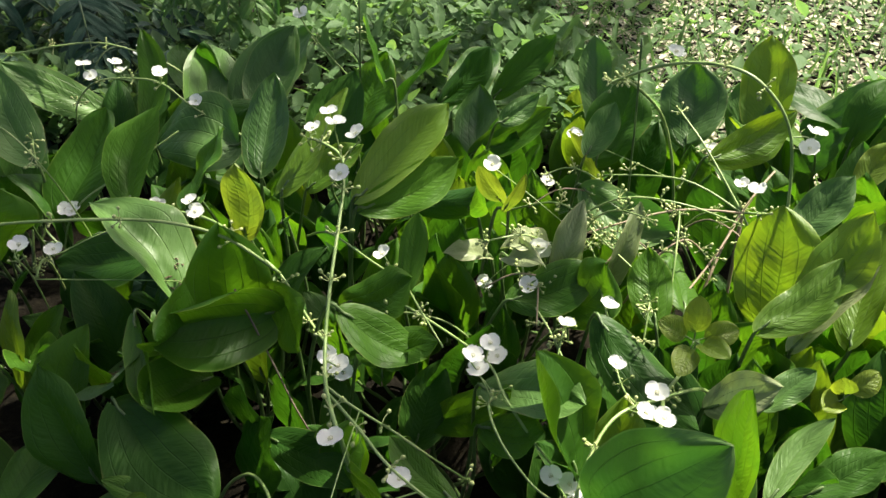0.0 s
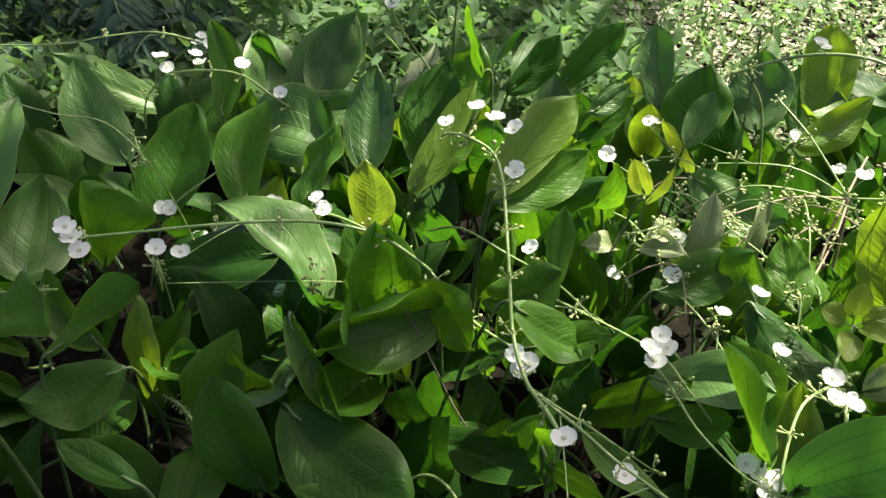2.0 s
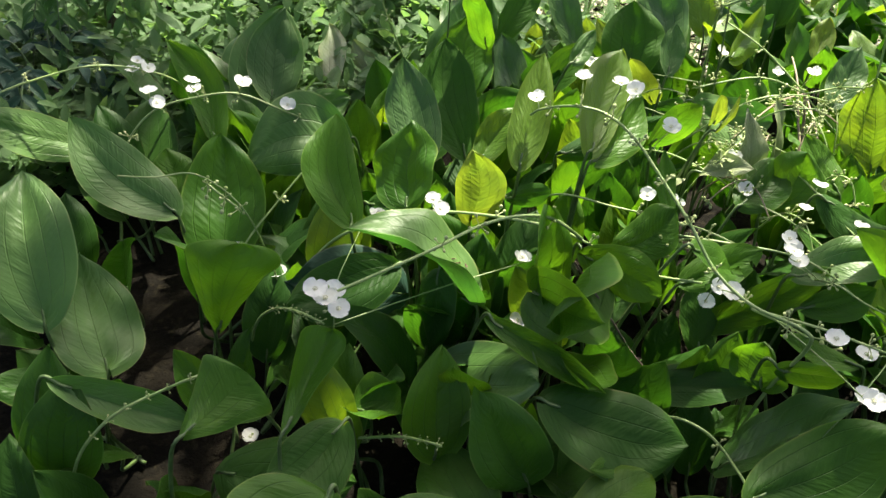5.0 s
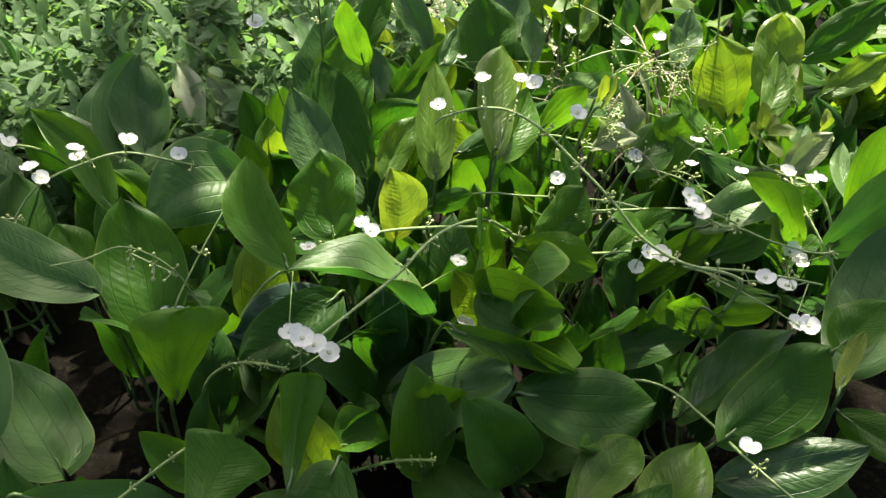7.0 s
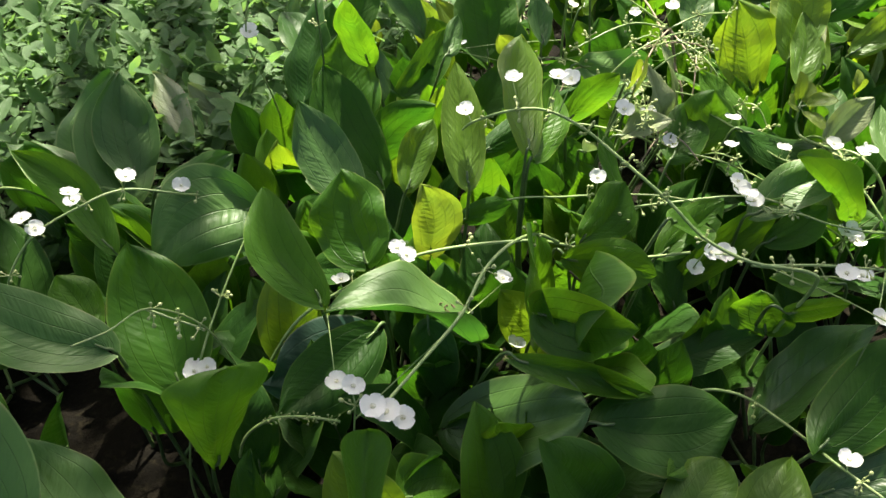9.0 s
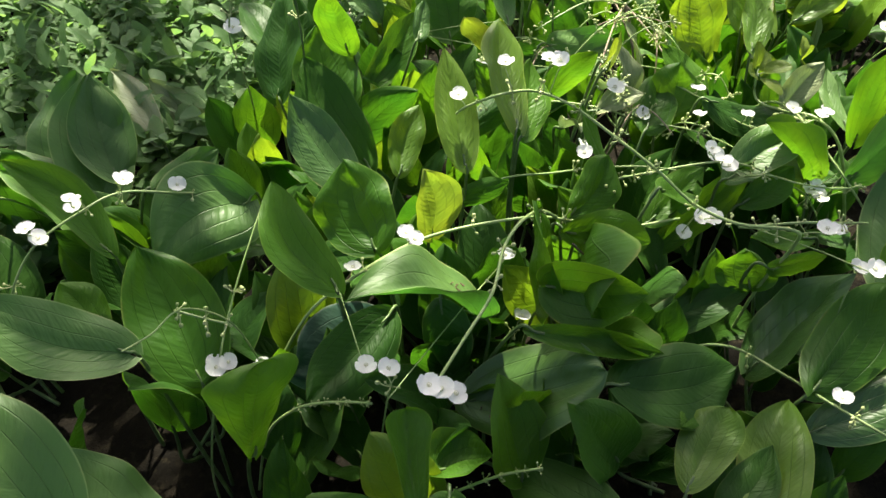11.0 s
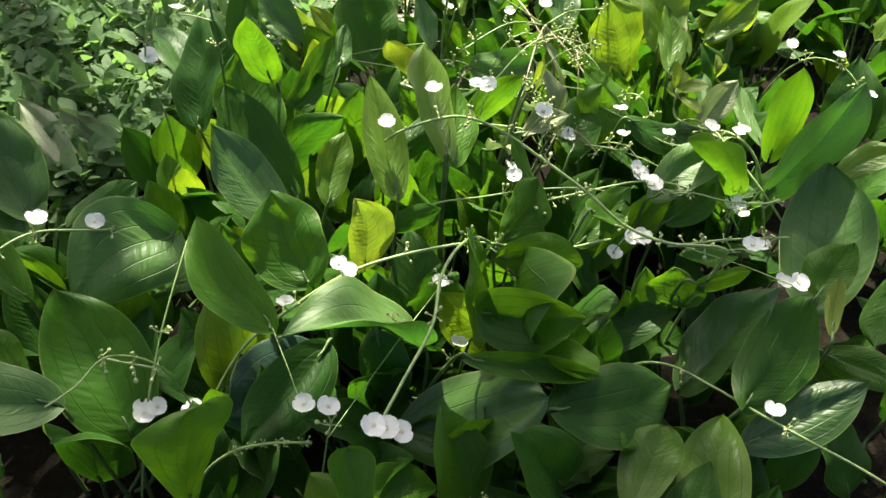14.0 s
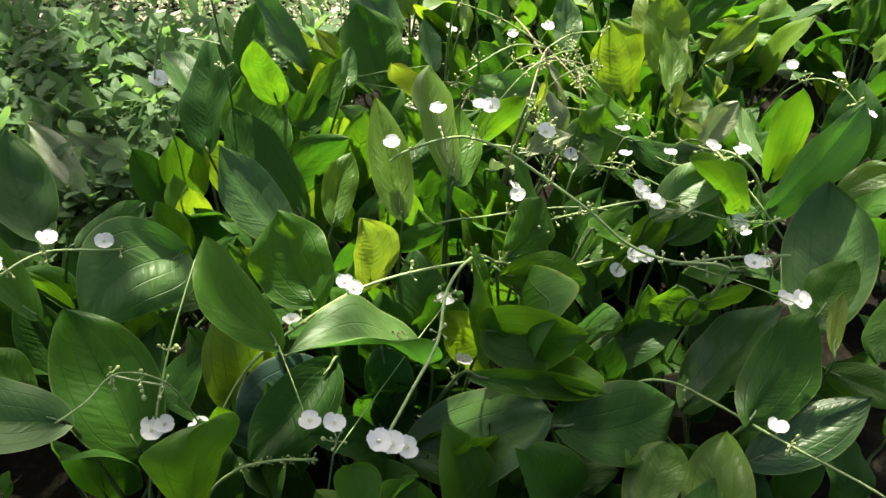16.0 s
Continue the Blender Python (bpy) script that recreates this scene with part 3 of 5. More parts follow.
leaf(p, (-0.557, 0.833, 0.182), (-0.523, 0.776, 0.215), 0.075, (-0.31, 0.33, 0.89), 'f', bow=-0.10, fold=0.40, sway=-0.14, belly=0.32, blunt=0.5, curl=0.7)
p = plant(-0.145, 0.947)
leaf(p, (-0.104, 0.967, 0.342), (0.022, 1.024, 0.388), 0.067, (0.03, -0.68, 0.73), 'f', bow=-0.05, fold=0.30, sway=0.07, belly=0.56)
leaf(p, (-0.111, 0.973, 0.359), (0.007, 1.071, 0.450), 0.077, (0.04, -0.70, 0.71), 'g', bow=-0.05, fold=0.30, sway=-0.02, belly=0.64)
p = plant(0.318, 0.852)
leaf(p, (0.318, 0.852, 0.259), (0.324, 0.963, 0.278), 0.075, (0.60, -0.16, 0.78), bow=-0.018, fold=-0.03, mat='f')
p = plant(0.484, 0.900)
leaf(p, (0.484, 0.900, 0.081), (0.587, 0.967, 0.116), 0.082, (-0.16, -0.26, 0.95), bow=0.037, fold=0.15, mat='g')
p = plant(-0.902, 0.972)
leaf(p, (-0.863, 0.959, 0.263), (-0.735, 0.914, 0.171), 0.054, (0.21, -0.74, 0.65), 'p', bow=-0.04, fold=0.30, sway=0.02, belly=0.54, curl=0.5)
p = plant(-0.837, 1.066)
leaf(p, (-0.809, 1.066, 0.166), (-0.795, 1.195, 0.263), 0.126, (0.22, -0.61, 0.76), 'p', bow=-0.08, fold=0.16, sway=-0.01, belly=0.29)
leaf(p, (-0.861, 1.106, 0.244), (-0.832, 1.268, 0.364), 0.129, (-0.16, -0.57, 0.81), bow=0.09, fold=0.33, mat='p')
p = plant(-0.683, 1.015)
leaf(p, (-0.667, 1.013, 0.219), (-0.623, 1.009, 0.345), 0.120, (-0.27, -0.96, 0.06), 'f', bow=0.05, fold=-0.10, sway=-0.07, belly=0.75, blunt=1, wedge=1)
p = plant(-0.411, 1.005)
leaf(p, (-0.462, 1.040, 0.304), (-0.430, 1.151, 0.408), 0.081, (-0.04, -0.68, 0.73), 'f', bow=-0.05, fold=0.16, sway=-0.14, belly=0.50)
leaf(p, (-0.378, 1.041, 0.304), (-0.329, 1.117, 0.389), 0.122, (-0.81, -0.11, 0.57), 'f', bow=-0.08, fold=0.20, sway=-0.09, belly=0.45)
# shade-dark material in place of the blocked sun on this blade
leaf(p, (-0.391, 1.027, 0.154), (-0.558, 1.055, 0.222), 0.127, (0.05, -0.87, 0.48), bow=-0.007, fold=0.01, mat='s')
leaf(p, (-0.430, 0.987, 0.248), (-0.579, 1.007, 0.222), 0.094, (-0.22, -0.45, 0.87), 'm', bow=-0.06, fold=0.16, sway=-0.02, belly=0.50)
p = plant(-0.255, 0.993)
leaf(p, (-0.288, 1.009, 0.271), (-0.290, 1.014, 0.384), 0.076, (-0.35, -0.93, 0.03), 'y', bow=-0.02, fold=0.30, sway=0.11, belly=0.53)
leaf(p, (-0.220, 0.996, 0.357), (-0.136, 1.078, 0.472), 0.061, (-0.50, -0.49, 0.72), 'g', bow=-0.04, fold=0.16, sway=0.01, belly=0.39)
leaf(p, (-0.233, 1.001, 0.294), (-0.213, 0.930, 0.345), 0.036, (-0.97, -0.11, 0.23), bow=-0.097, fold=-0.35, mat='m')
p = plant(0.037, 0.998)
leaf(p, (0.037, 0.998, 0.318), (0.032, 0.921, 0.420), 0.051, (-0.98, -0.13, -0.15), bow=-0.104, fold=-0.35)
p = plant(0.482, 1.007)
leaf(p, (0.516, 1.022, 0.256), (0.604, 1.061, 0.339), 0.068, (-0.40, -0.60, 0.69), 'k', bow=-0.05, fold=0.16, sway=0.03, belly=0.49)
p = plant(-0.640, 1.140)
leaf(p, (-0.619, 1.149, 0.219), (-0.563, 1.274, 0.346), 0.127, (-0.28, -0.62, 0.73), 'f', bow=-0.05, fold=0.25, sway=0.03, belly=0.39, blunt=0.3)
leaf(p, (-0.668, 1.198, 0.291), (-0.754, 1.323, 0.398), 0.097, (-0.02, -0.66, 0.75), 'p', bow=-0.05, fold=0.16, sway=-0.09, belly=0.42)
p = plant(-0.310, 1.120)
leaf(p, (-0.391, 1.133, 0.251), (-0.369, 1.056, 0.286), 0.054, (-0.70, 0.11, 0.70), bow=-0.003, fold=0.02, mat='m')
leaf(p, (-0.288, 1.150, 0.298), (-0.269, 1.257, 0.414), 0.086, (-0.18, -0.71, 0.68), 'k', bow=-0.05, fold=0.16, sway=-0.02, belly=0.43)
leaf(p, (-0.207, 1.118, 0.285), (-0.123, 1.135, 0.352), 0.056, (-0.46, -0.53, 0.71), 'g', bow=-0.05, fold=0.16, sway=-0.06, belly=0.52)
p = plant(-0.046, 1.101)
leaf(p, (-0.046, 1.101, 0.263), (0.086, 1.016, 0.344), 0.052, (-0.67, -0.52, 0.53), bow=-0.087, fold=-0.35, mat='m')
p = plant(0.192, 1.130)
leaf(p, (0.219, 1.083, 0.297), (0.340, 1.012, 0.270), 0.094, (-0.21, -0.64, 0.74), 'p', bow=-0.06, fold=0.16, sway=0.13, belly=0.50, blunt=0.4)
leaf(p, (0.231, 1.177, 0.314), (0.276, 1.224, 0.380), 0.052, (-0.17, -0.74, 0.65), 'p', bow=-0.05, fold=0.16, sway=0.02, belly=0.51)
p = plant(0.400, 1.087)
leaf(p, (0.353, 1.077, 0.214), (0.233, 1.217, 0.220), 0.076, (-0.62, -0.55, 0.56), bow=0.091, fold=0.48, mat='m')
leaf(p, (0.444, 1.117, 0.131), (0.439, 1.183, 0.273), 0.097, (-0.65, -0.70, 0.30), 'm', bow=-0.02, fold=0.16, sway=0.00, belly=0.60)
p = plant(-0.149, 1.241)
leaf(p, (-0.182, 1.200, 0.250), (-0.150, 1.326, 0.395), 0.106, (-0.23, -0.71, 0.67), 'm', bow=-0.05, fold=0.16, sway=-0.10, belly=0.53)
leaf(p, (-0.144, 1.272, 0.311), (-0.095, 1.347, 0.415), 0.111, (-0.47, -0.60, 0.65), 'f', bow=-0.07, fold=0.16, sway=-0.04, belly=0.43)
leaf(p, (-0.149, 1.264, 0.225), (-0.076, 1.170, 0.337), 0.086, (-0.82, -0.57, 0.06), bow=-0.162, fold=-0.35, mat='m')
leaf(p, (-0.096, 1.287, 0.388), (-0.125, 1.289, 0.501), 0.074, (-0.96, -0.18, -0.24), bow=0.001, fold=0.03)
p = plant(0.263, 1.272)
leaf(p, (0.264, 1.233, 0.220), (0.210, 1.258, 0.310), 0.067, (-0.86, -0.25, -0.45), bow=-0.022, fold=-0.05, mat='y')
leaf(p, (0.280, 1.334, 0.217), (0.338, 1.408, 0.346), 0.131, (-0.62, -0.52, 0.58), 'm', bow=-0.07, fold=0.16, sway=0.06, belly=0.51)
p = plant(0.412, 1.208)
leaf(p, (0.455, 1.228, 0.277), (0.606, 1.297, 0.329), 0.081, (0.27, -0.88, 0.40), 'g', bow=-0.05, fold=0.16, sway=0.07, belly=0.54)
p = plant(0.675, 1.193)
leaf(p, (0.700, 1.209, 0.232), (0.750, 1.241, 0.301), 0.054, (-0.44, -0.64, 0.63), 'y', bow=-0.05, fold=0.16, sway=0.02, belly=0.52)
p = plant(-0.636, 1.282)
leaf(p, (-0.632, 1.316, 0.216), (-0.624, 1.385, 0.275), 0.065, (-0.11, -0.64, 0.76), 'f', bow=-0.06, fold=0.16, sway=0.05, belly=0.61)
p = plant(-0.327, 1.266)
leaf(p, (-0.374, 1.291, 0.184), (-0.444, 1.355, 0.211), 0.082, (-0.27, -0.61, 0.74), 'p', bow=-0.07, fold=0.30, sway=0.14, belly=0.44)
leaf(p, (-0.362, 1.287, 0.268), (-0.514, 1.328, 0.251), 0.150, (-0.25, -0.64, 0.73), 'p', bow=0.08, fold=0.10, sway=0.14, belly=0.30, blunt=0.5)
p = plant(0.052, 1.335)
leaf(p, (0.065, 1.373, 0.172), (0.071, 1.477, 0.300), 0.086, (-0.04, -0.77, 0.63), 'k', bow=-0.05, fold=0.16, sway=-0.03, belly=0.53)
leaf(p, (0.102, 1.289, 0.313), (0.165, 1.314, 0.354), 0.043, (-0.08, -0.79, 0.61), 'p', bow=-0.05, fold=0.16, sway=0.02, belly=0.37)
leaf(p, (0.060, 1.380, 0.206), (0.194, 1.361, 0.306), 0.072, (-0.55, -0.56, 0.62), 'f', bow=-0.04, fold=0.16, sway=0.07, belly=0.54)
p = plant(-0.536, 1.351)
leaf(p, (-0.543, 1.387, 0.269), (-0.567, 1.517, 0.393), 0.063, (-0.19, -0.70, 0.69), 'f', bow=-0.04, fold=0.40, sway=0.12, belly=0.50)
p = plant(-0.458, 1.435)
leaf(p, (-0.408, 1.428, 0.270), (-0.290, 1.413, 0.273), 0.073, (-0.11, -0.76, 0.64), 'p', bow=-0.06, fold=0.16, sway=0.11, belly=0.56)
p = plant(0.419, 1.396)
leaf(p, (0.381, 1.455, 0.154), (0.365, 1.538, 0.252), 0.055, (-0.22, -0.76, 0.61), 'y', bow=-0.04, fold=0.16, sway=0.03, belly=0.53)
leaf(p, (0.457, 1.398, 0.218), (0.476, 1.485, 0.337), 0.126, (-0.28, -0.76, 0.59), 'k', bow=-0.07, fold=0.16, sway=0.04, belly=0.58)
p = plant(0.615, 1.437)
leaf(p, (0.590, 1.469, 0.162), (0.613, 1.557, 0.286), 0.063, (-0.32, -0.74, 0.59), 'p', bow=-0.04, fold=0.16, sway=-0.05, belly=0.59)
leaf(p, (0.604, 1.444, 0.217), (0.632, 1.545, 0.369), 0.106, (-0.57, -0.63, 0.53), 'g', bow=-0.05, fold=0.16, sway=0.02, belly=0.55)
leaf(p, (0.705, 1.453, 0.220), (0.838, 1.453, 0.319), 0.083, (-0.42, -0.71, 0.57), 'p', bow=-0.05, fold=0.16, sway=0.07, belly=0.53)
p = plant(-0.445, 1.546)
leaf(p, (-0.494, 1.544, 0.169), (-0.503, 1.726, 0.290), 0.128, (0.47, -0.47, 0.75), bow=0.089, fold=0.35, mat='p')
leaf(p, (-0.416, 1.566, 0.190), (-0.313, 1.668, 0.345), 0.134, (-0.26, -0.72, 0.65), 'p', bow=-0.06, fold=0.16, sway=-0.04, belly=0.49)
leaf(p, (-0.380, 1.578, 0.216), (-0.305, 1.664, 0.346), 0.110, (-0.10, -0.80, 0.59), 'p', bow=-0.06, fold=0.16, sway=-0.03, belly=0.41)
p = plant(-0.065, 1.483)
leaf(p, (-0.096, 1.459, 0.250), (0.029, 1.519, 0.386), 0.139, (-0.77, 0.30, 0.57), bow=0.026, fold=0.11, mat='m')
leaf(p, (-0.001, 1.521, 0.243), (0.091, 1.558, 0.344), 0.074, (-0.32, -0.75, 0.58), 'm', bow=-0.05, fold=0.16, sway=0.07, belly=0.57)
p = plant(0.051, 1.549)
leaf(p, (0.109, 1.540, 0.251), (0.221, 1.567, 0.363), 0.067, (-0.37, -0.74, 0.55), 'm', bow=-0.04, fold=0.16, sway=0.01, belly=0.57)
leaf(p, (0.027, 1.567, 0.211), (0.113, 1.730, 0.272), 0.095, (0.06, -0.38, 0.92), bow=0.083, fold=0.38, mat='m')
p = plant(0.307, 1.502)
leaf(p, (0.308, 1.533, 0.199), (0.310, 1.637, 0.337), 0.071, (-0.43, -0.71, 0.55), 'k', bow=-0.04, fold=0.16, sway=0.00, belly=0.60)
p = plant(-0.656, 1.585)
leaf(p, (-0.698, 1.582, 0.188), (-0.880, 1.569, 0.305), 0.083, (0.40, -0.73, 0.55), 'p', bow=-0.04, fold=0.16, sway=-0.03, belly=0.55)
p = plant(-0.435, 1.668)
leaf(p, (-0.395, 1.643, 0.156), (-0.280, 1.747, 0.311), 0.177, (-0.59, -0.39, 0.70), bow=0.028, fold=0.11, mat='p')
leaf(p, (-0.475, 1.694, 0.121), (-0.502, 1.653, 0.311), 0.157, (-0.60, -0.76, -0.25), bow=-0.029, fold=-0.04, mat='m')
p = plant(-0.236, 1.625)
leaf(p, (-0.216, 1.670, 0.155), (-0.121, 1.895, 0.186), 0.067, (-0.35, 0.02, 0.94), 'w', bow=-0.02, fold=0.40, sway=0.03, belly=0.52, wave=0.06)
p = plant(0.398, 1.564)
leaf(p, (0.398, 1.564, 0.107), (0.400, 1.611, 0.220), 0.081, (-0.85, -0.49, 0.22), bow=0.01, fold=0.06, mat='y')
p = plant(-0.569, 1.725)
leaf(p, (-0.569, 1.725, 0.173), (-0.604, 1.836, 0.240), 0.090, (0.62, -0.26, 0.74), bow=0.014, fold=0.07, mat='m')
p = plant(-0.077, 1.652)
leaf(p, (-0.083, 1.687, 0.060), (-0.102, 1.808, 0.181), 0.063, (-0.38, -0.68, 0.62), 'w', bow=-0.01, fold=0.01, sway=0.02, belly=0.58, wave=0.06)
p = plant(0.295, 1.668)
leaf(p, (0.295, 1.668, 0.115), (0.284, 1.649, 0.212), 0.057, (-0.18, -0.96, -0.21), bow=-0.026, fold=-0.08, mat='y')


# ---- flower stalks ----
def petal_mesh(seed):
    rnd = random.Random(seed)
    verts, faces, ns, nu = [], [], 7, 8
    for i in range(ns + 1):
        s = i / ns
        half = 0.0094 * math.sin(math.pi * min(1, 0.08 + 0.84 * s) ** 1.15) ** 0.55 * (1 if s < 0.98 else 0.9)
        for j in range(nu + 1):
            u = 2 * j / nu - 1
            y = 0.0012 + 0.0115 * s * (1 - 0.10 * u * u) + 0.0004 * math.sin(9 * u + seed)
            z = 0.0035 * s * s + 0.0014 * u * u * s + 0.0005 * math.sin(7 * u + 5 * s + seed) * s + rnd.uniform(-0.00015, 0.00015)
            verts.append((half * u, y, z))
    for i in range(ns):
        for j in range(nu):
            a = i * (nu + 1) + j
            faces.append((a, a + 1, a + nu + 2, a + nu + 1))
    return mesh_from("petal", verts, faces, PETAL)


def bumpy_ball(bm_radius, squash=1.0, at=(0, 0, 0), rings=6, sides=8):
    verts, faces = [(at[0], at[1], at[2] - bm_radius * squash)], []
    for i in range(1, rings):
        a = math.pi * i / rings
        for k in range(sides):
            q = 2 * math.pi * k / sides
            verts.append((at[0] + bm_radius * math.sin(a) * math.cos(q), at[1] + bm_radius * math.sin(a) * math.sin(q), at[2] - bm_radius * squash * math.cos(a)))
    verts.append((at[0], at[1], at[2] + bm_radius * squash))
    for k in range(sides):
        faces.append((0, 1 + (k + 1) % sides, 1 + k))
        faces.append((len(verts) - 1, len(verts) - 1 - sides + k, len(verts) - 1 - sides + (k + 1) % sides))
    for i in range(rings - 2):
        for k in range(sides):
            a, b = 1 + i * sides + k, 1 + i * sides + (k + 1) % sides
            faces.append((a, b, b + sides, a + sides))
    return verts, faces


def joined(pieces):
    verts, faces = [], []
    for v, f in pieces:
        n = len(verts)
        verts += [tuple(p) for p in v]
        faces += [tuple(i + n for i in q) for q in f]
    return verts, faces


PETALS = [petal_mesh(s) for s in range(4)]
centre_bits = [bumpy_ball(0.0016, 0.8, (0, 0, 0.0012))]
for k in range(10):
    q = 2 * math.pi * k / 10
    centre_bits.append(bumpy_ball(0.0006, 1.2, (0.0022 * math.cos(q), 0.0022 * math.sin(q), 0.0022), 4, 5))
CENTRE = mesh_from("flower", *joined(centre_bits), STAMEN)
BUDS = []
for k, (length, size) in enumerate(((0.011, 0.0021), (0.014, 0.0024), (0.008, 0.0017))):
    v1, f1, _ = tube([(0, 0, 0), (0.0008, 0, length * 0.5), (0, 0, length)], 0.0006, 0.0006, 5)
    BUDS.append(mesh_from("bud", *joined([(v1, f1), bumpy_ball(size, 1.15, (0, 0, length + size * 0.7), 6, 7)]), BUD))
v1, f1 = [], []
for k in range(3):
    q = 2 * math.pi * k / 3
    c, s = math.cos(q), math.sin(q)
    n = len(v1)
    v1 += [(0.002 * c - 0.0015 * s, 0.002 * s + 0.0015 * c, -0.001), (0.002 * c + 0.0015 * s, 0.002 * s - 0.0015 * c, -0.001), (0.0042 * c, 0.0042 * s, 0.006), (0.0026 * c, 0.0026 * s, 0.002)]
    f1 += [(n, n + 1, n + 3), (n + 1, n + 2, n + 3), (n + 2, n, n + 3)]
BRACT = mesh_from("bract", v1, f1, SCAPE)
FLOWER_COUNT = [0]


def aim(at, z_way, turn=0.0):
    return Matrix.Translation(at) @ Vector(z_way).to_track_quat("Z", "Y").to_matrix().to_4x4() @ Matrix.Rotation(turn, 4, "Z")


def flower(stalk, line, at, rnd, face=(-0.05, -0.22, 0.95)):
    FLOWER_COUNT[0] += 1
    at = Vector(at)
    root = min(line, key=lambda p: (p - at).length + (0.02 if p.z > at.z + 0.01 else 0))
    way = (Vector(face) + Vector((rnd.uniform(-0.35, 0.35), rnd.uniform(-0.35, 0.35), rnd.uniform(-0.2, 0.3)))).normalized()
    back = at - way * 0.010
    if (root - at).length > 0.005:
        v, f, _ = tube([root, root.lerp(back, 0.6) + Vector((0, 0, 0.003)), back, at - way * 0.001], 0.0008, 0.0009, 5)
        part("flower_stem", mesh_from("flower_stem", v, f, SCAPE), stalk)
    head = part("flower", CENTRE, stalk, "small white three-petalled flower with a yellowish centre")
    head.matrix_local = aim(at, way, rnd.uniform(0, 6.28))
    size = rnd.uniform(0.92, 1.1)
    for k in range(3):
        p = part("petal", PETALS[(FLOWER_COUNT[0] + k) % 4], head, "white crinkled petal")
        p.matrix_local = Matrix.Rotation(2 * math.pi * k / 3 + rnd.uniform(-0.12, 0.12), 4, "Z") @ Matrix.Rotation(rnd.uniform(-0.12, 0.16), 4, "X") @ Matrix.Scale(size, 4)
        p.location.z = 0.0004 * k


def flower_stalk(points, flowers=(), nodes=(), radius=0.0021, buds=5, mat=None, seed=0, bud_size=1.0, label="arching pale green flower stalk with white flowers and round buds"):
    """A stalk through the points; nodes: share of its length at which whorls of buds sit."""
    rnd = random.Random(4000 + seed)
    st = tagged(new("flower_stalk"), label, "flower stalk", "flower stalks over the bed")
    v, f, line = tube(points, radius, radius * 0.7, 7)
    part("stem", mesh_from("stem", v, f, mat or SCAPE), st)
    for at in flowers:
        flower(st, line, at, rnd)
    for share in nodes:
        i = min(len(line) - 2, int(share * (len(line) - 1)))
        way = (line[i + 1] - line[i]).normalized()
        b = part("bract", BRACT, st)
        b.matrix_local = aim(line[i], way, rnd.uniform(0, 6))
        for k in range(buds + rnd.randint(-1, 2)):
            q = 2 * math.pi * k / buds + rnd.uniform(-0.5, 0.5)
            u = way.cross(Vector((0.3, 0.4, 0.87))).normalized()
            w = way.cross(u)
            out = (math.cos(q) * u + math.sin(q) * w + way * rnd.uniform(0, 0.5) + Vector((0, 0, rnd.uniform(0.1, 0.5)))).normalized()
            o = part("bud", BUDS[rnd.randrange(3)], st)
            o.matrix_local = aim(line[i], out) @ Matrix.Scale(rnd.uniform(0.75, 1.2) * bud_size, 4)
    return st


flower_stalk([(-0.26, 1.30, 0.0), (-0.30, 1.32, 0.16), (-0.342, 1.33, 0.25), (-0.434, 1.335, 0.315), (-0.498, 1.375, 0.345), (-0.560, 1.385, 0.350), (-0.627, 1.400, 0.335), (-0.675, 1.41, 0.285), (-0.69, 1.42, 0.22)],
             [(-0.432, 1.343, 0.325), (-0.494, 1.366, 0.369), (-0.570, 1.372, 0.386), (-0.566, 1.380, 0.366), (-0.632, 1.386, 0.376), (-0.624, 1.384, 0.355)], (0.36, 0.5, 0.62, 0.74, 0.86), seed=1)
flower_stalk([(-0.44, 1.62, -0.01), (-0.46, 1.62, 0.12), (-0.53, 1.62, 0.25), (-0.60, 1.605, 0.305), (-0.684, 1.594, 0.335), (-0.78, 1.60, 0.325), (-0.87, 1.60, 0.310), (-1.02, 1.62, 0.30)],
             [(-0.604, 1.605, 0.322), (-0.59, 1.60, 0.308), (-0.615, 1.61, 0.305)], (0.42, 0.56, 0.72, 0.86), seed=2)
flower_stalk([(-0.53, 1.10, 0.0), (-0.55, 1.10, 0.14), (-0.565, 1.095, 0.236), (-0.597, 1.085, 0.343), (-0.645, 1.09, 0.405), (-0.70, 1.07, 0.43), (-0.74, 1.06, 0.45)], [], (), radius=0.0013, buds=3, seed=3,
             label="slender green flower stalk with small buds")
flower_stalk([(-0.209, 0.859, 0.310), (-0.264, 0.858, 0.362), (-0.322, 0.855, 0.388), (-0.388, 0.842, 0.404), (-0.469, 0.810, 0.422), (-0.54, 0.803, 0.420), (-0.600, 0.798, 0.418)],
             [(-0.613, 0.796, 0.433), (-0.606, 0.787, 0.425), (-0.597, 0.777, 0.415)], (0.17, 0.5, 0.64, 0.98), radius=0.0023, seed=4)
flower_stalk([(-0.56, 1.14, 0.0), (-0.54, 1.125, 0.12), (-0.48, 1.085, 0.24), (-0.42, 1.043, 0.285), (-0.355, 1.0, 0.310), (-0.299, 0.955, 0.316), (-0.246, 0.886, 0.325), (-0.209, 0.859, 0.308), (-0.164, 0.792, 0.286), (-0.128, 0.715, 0.31)],
             [(-0.421, 1.044, 0.301), (-0.357, 1.002, 0.331), (-0.350, 0.995, 0.318), (-0.537, 0.94, 0.29)], (0.36, 0.46, 0.58, 0.7, 0.8, 0.9), radius=0.0025, seed=5)
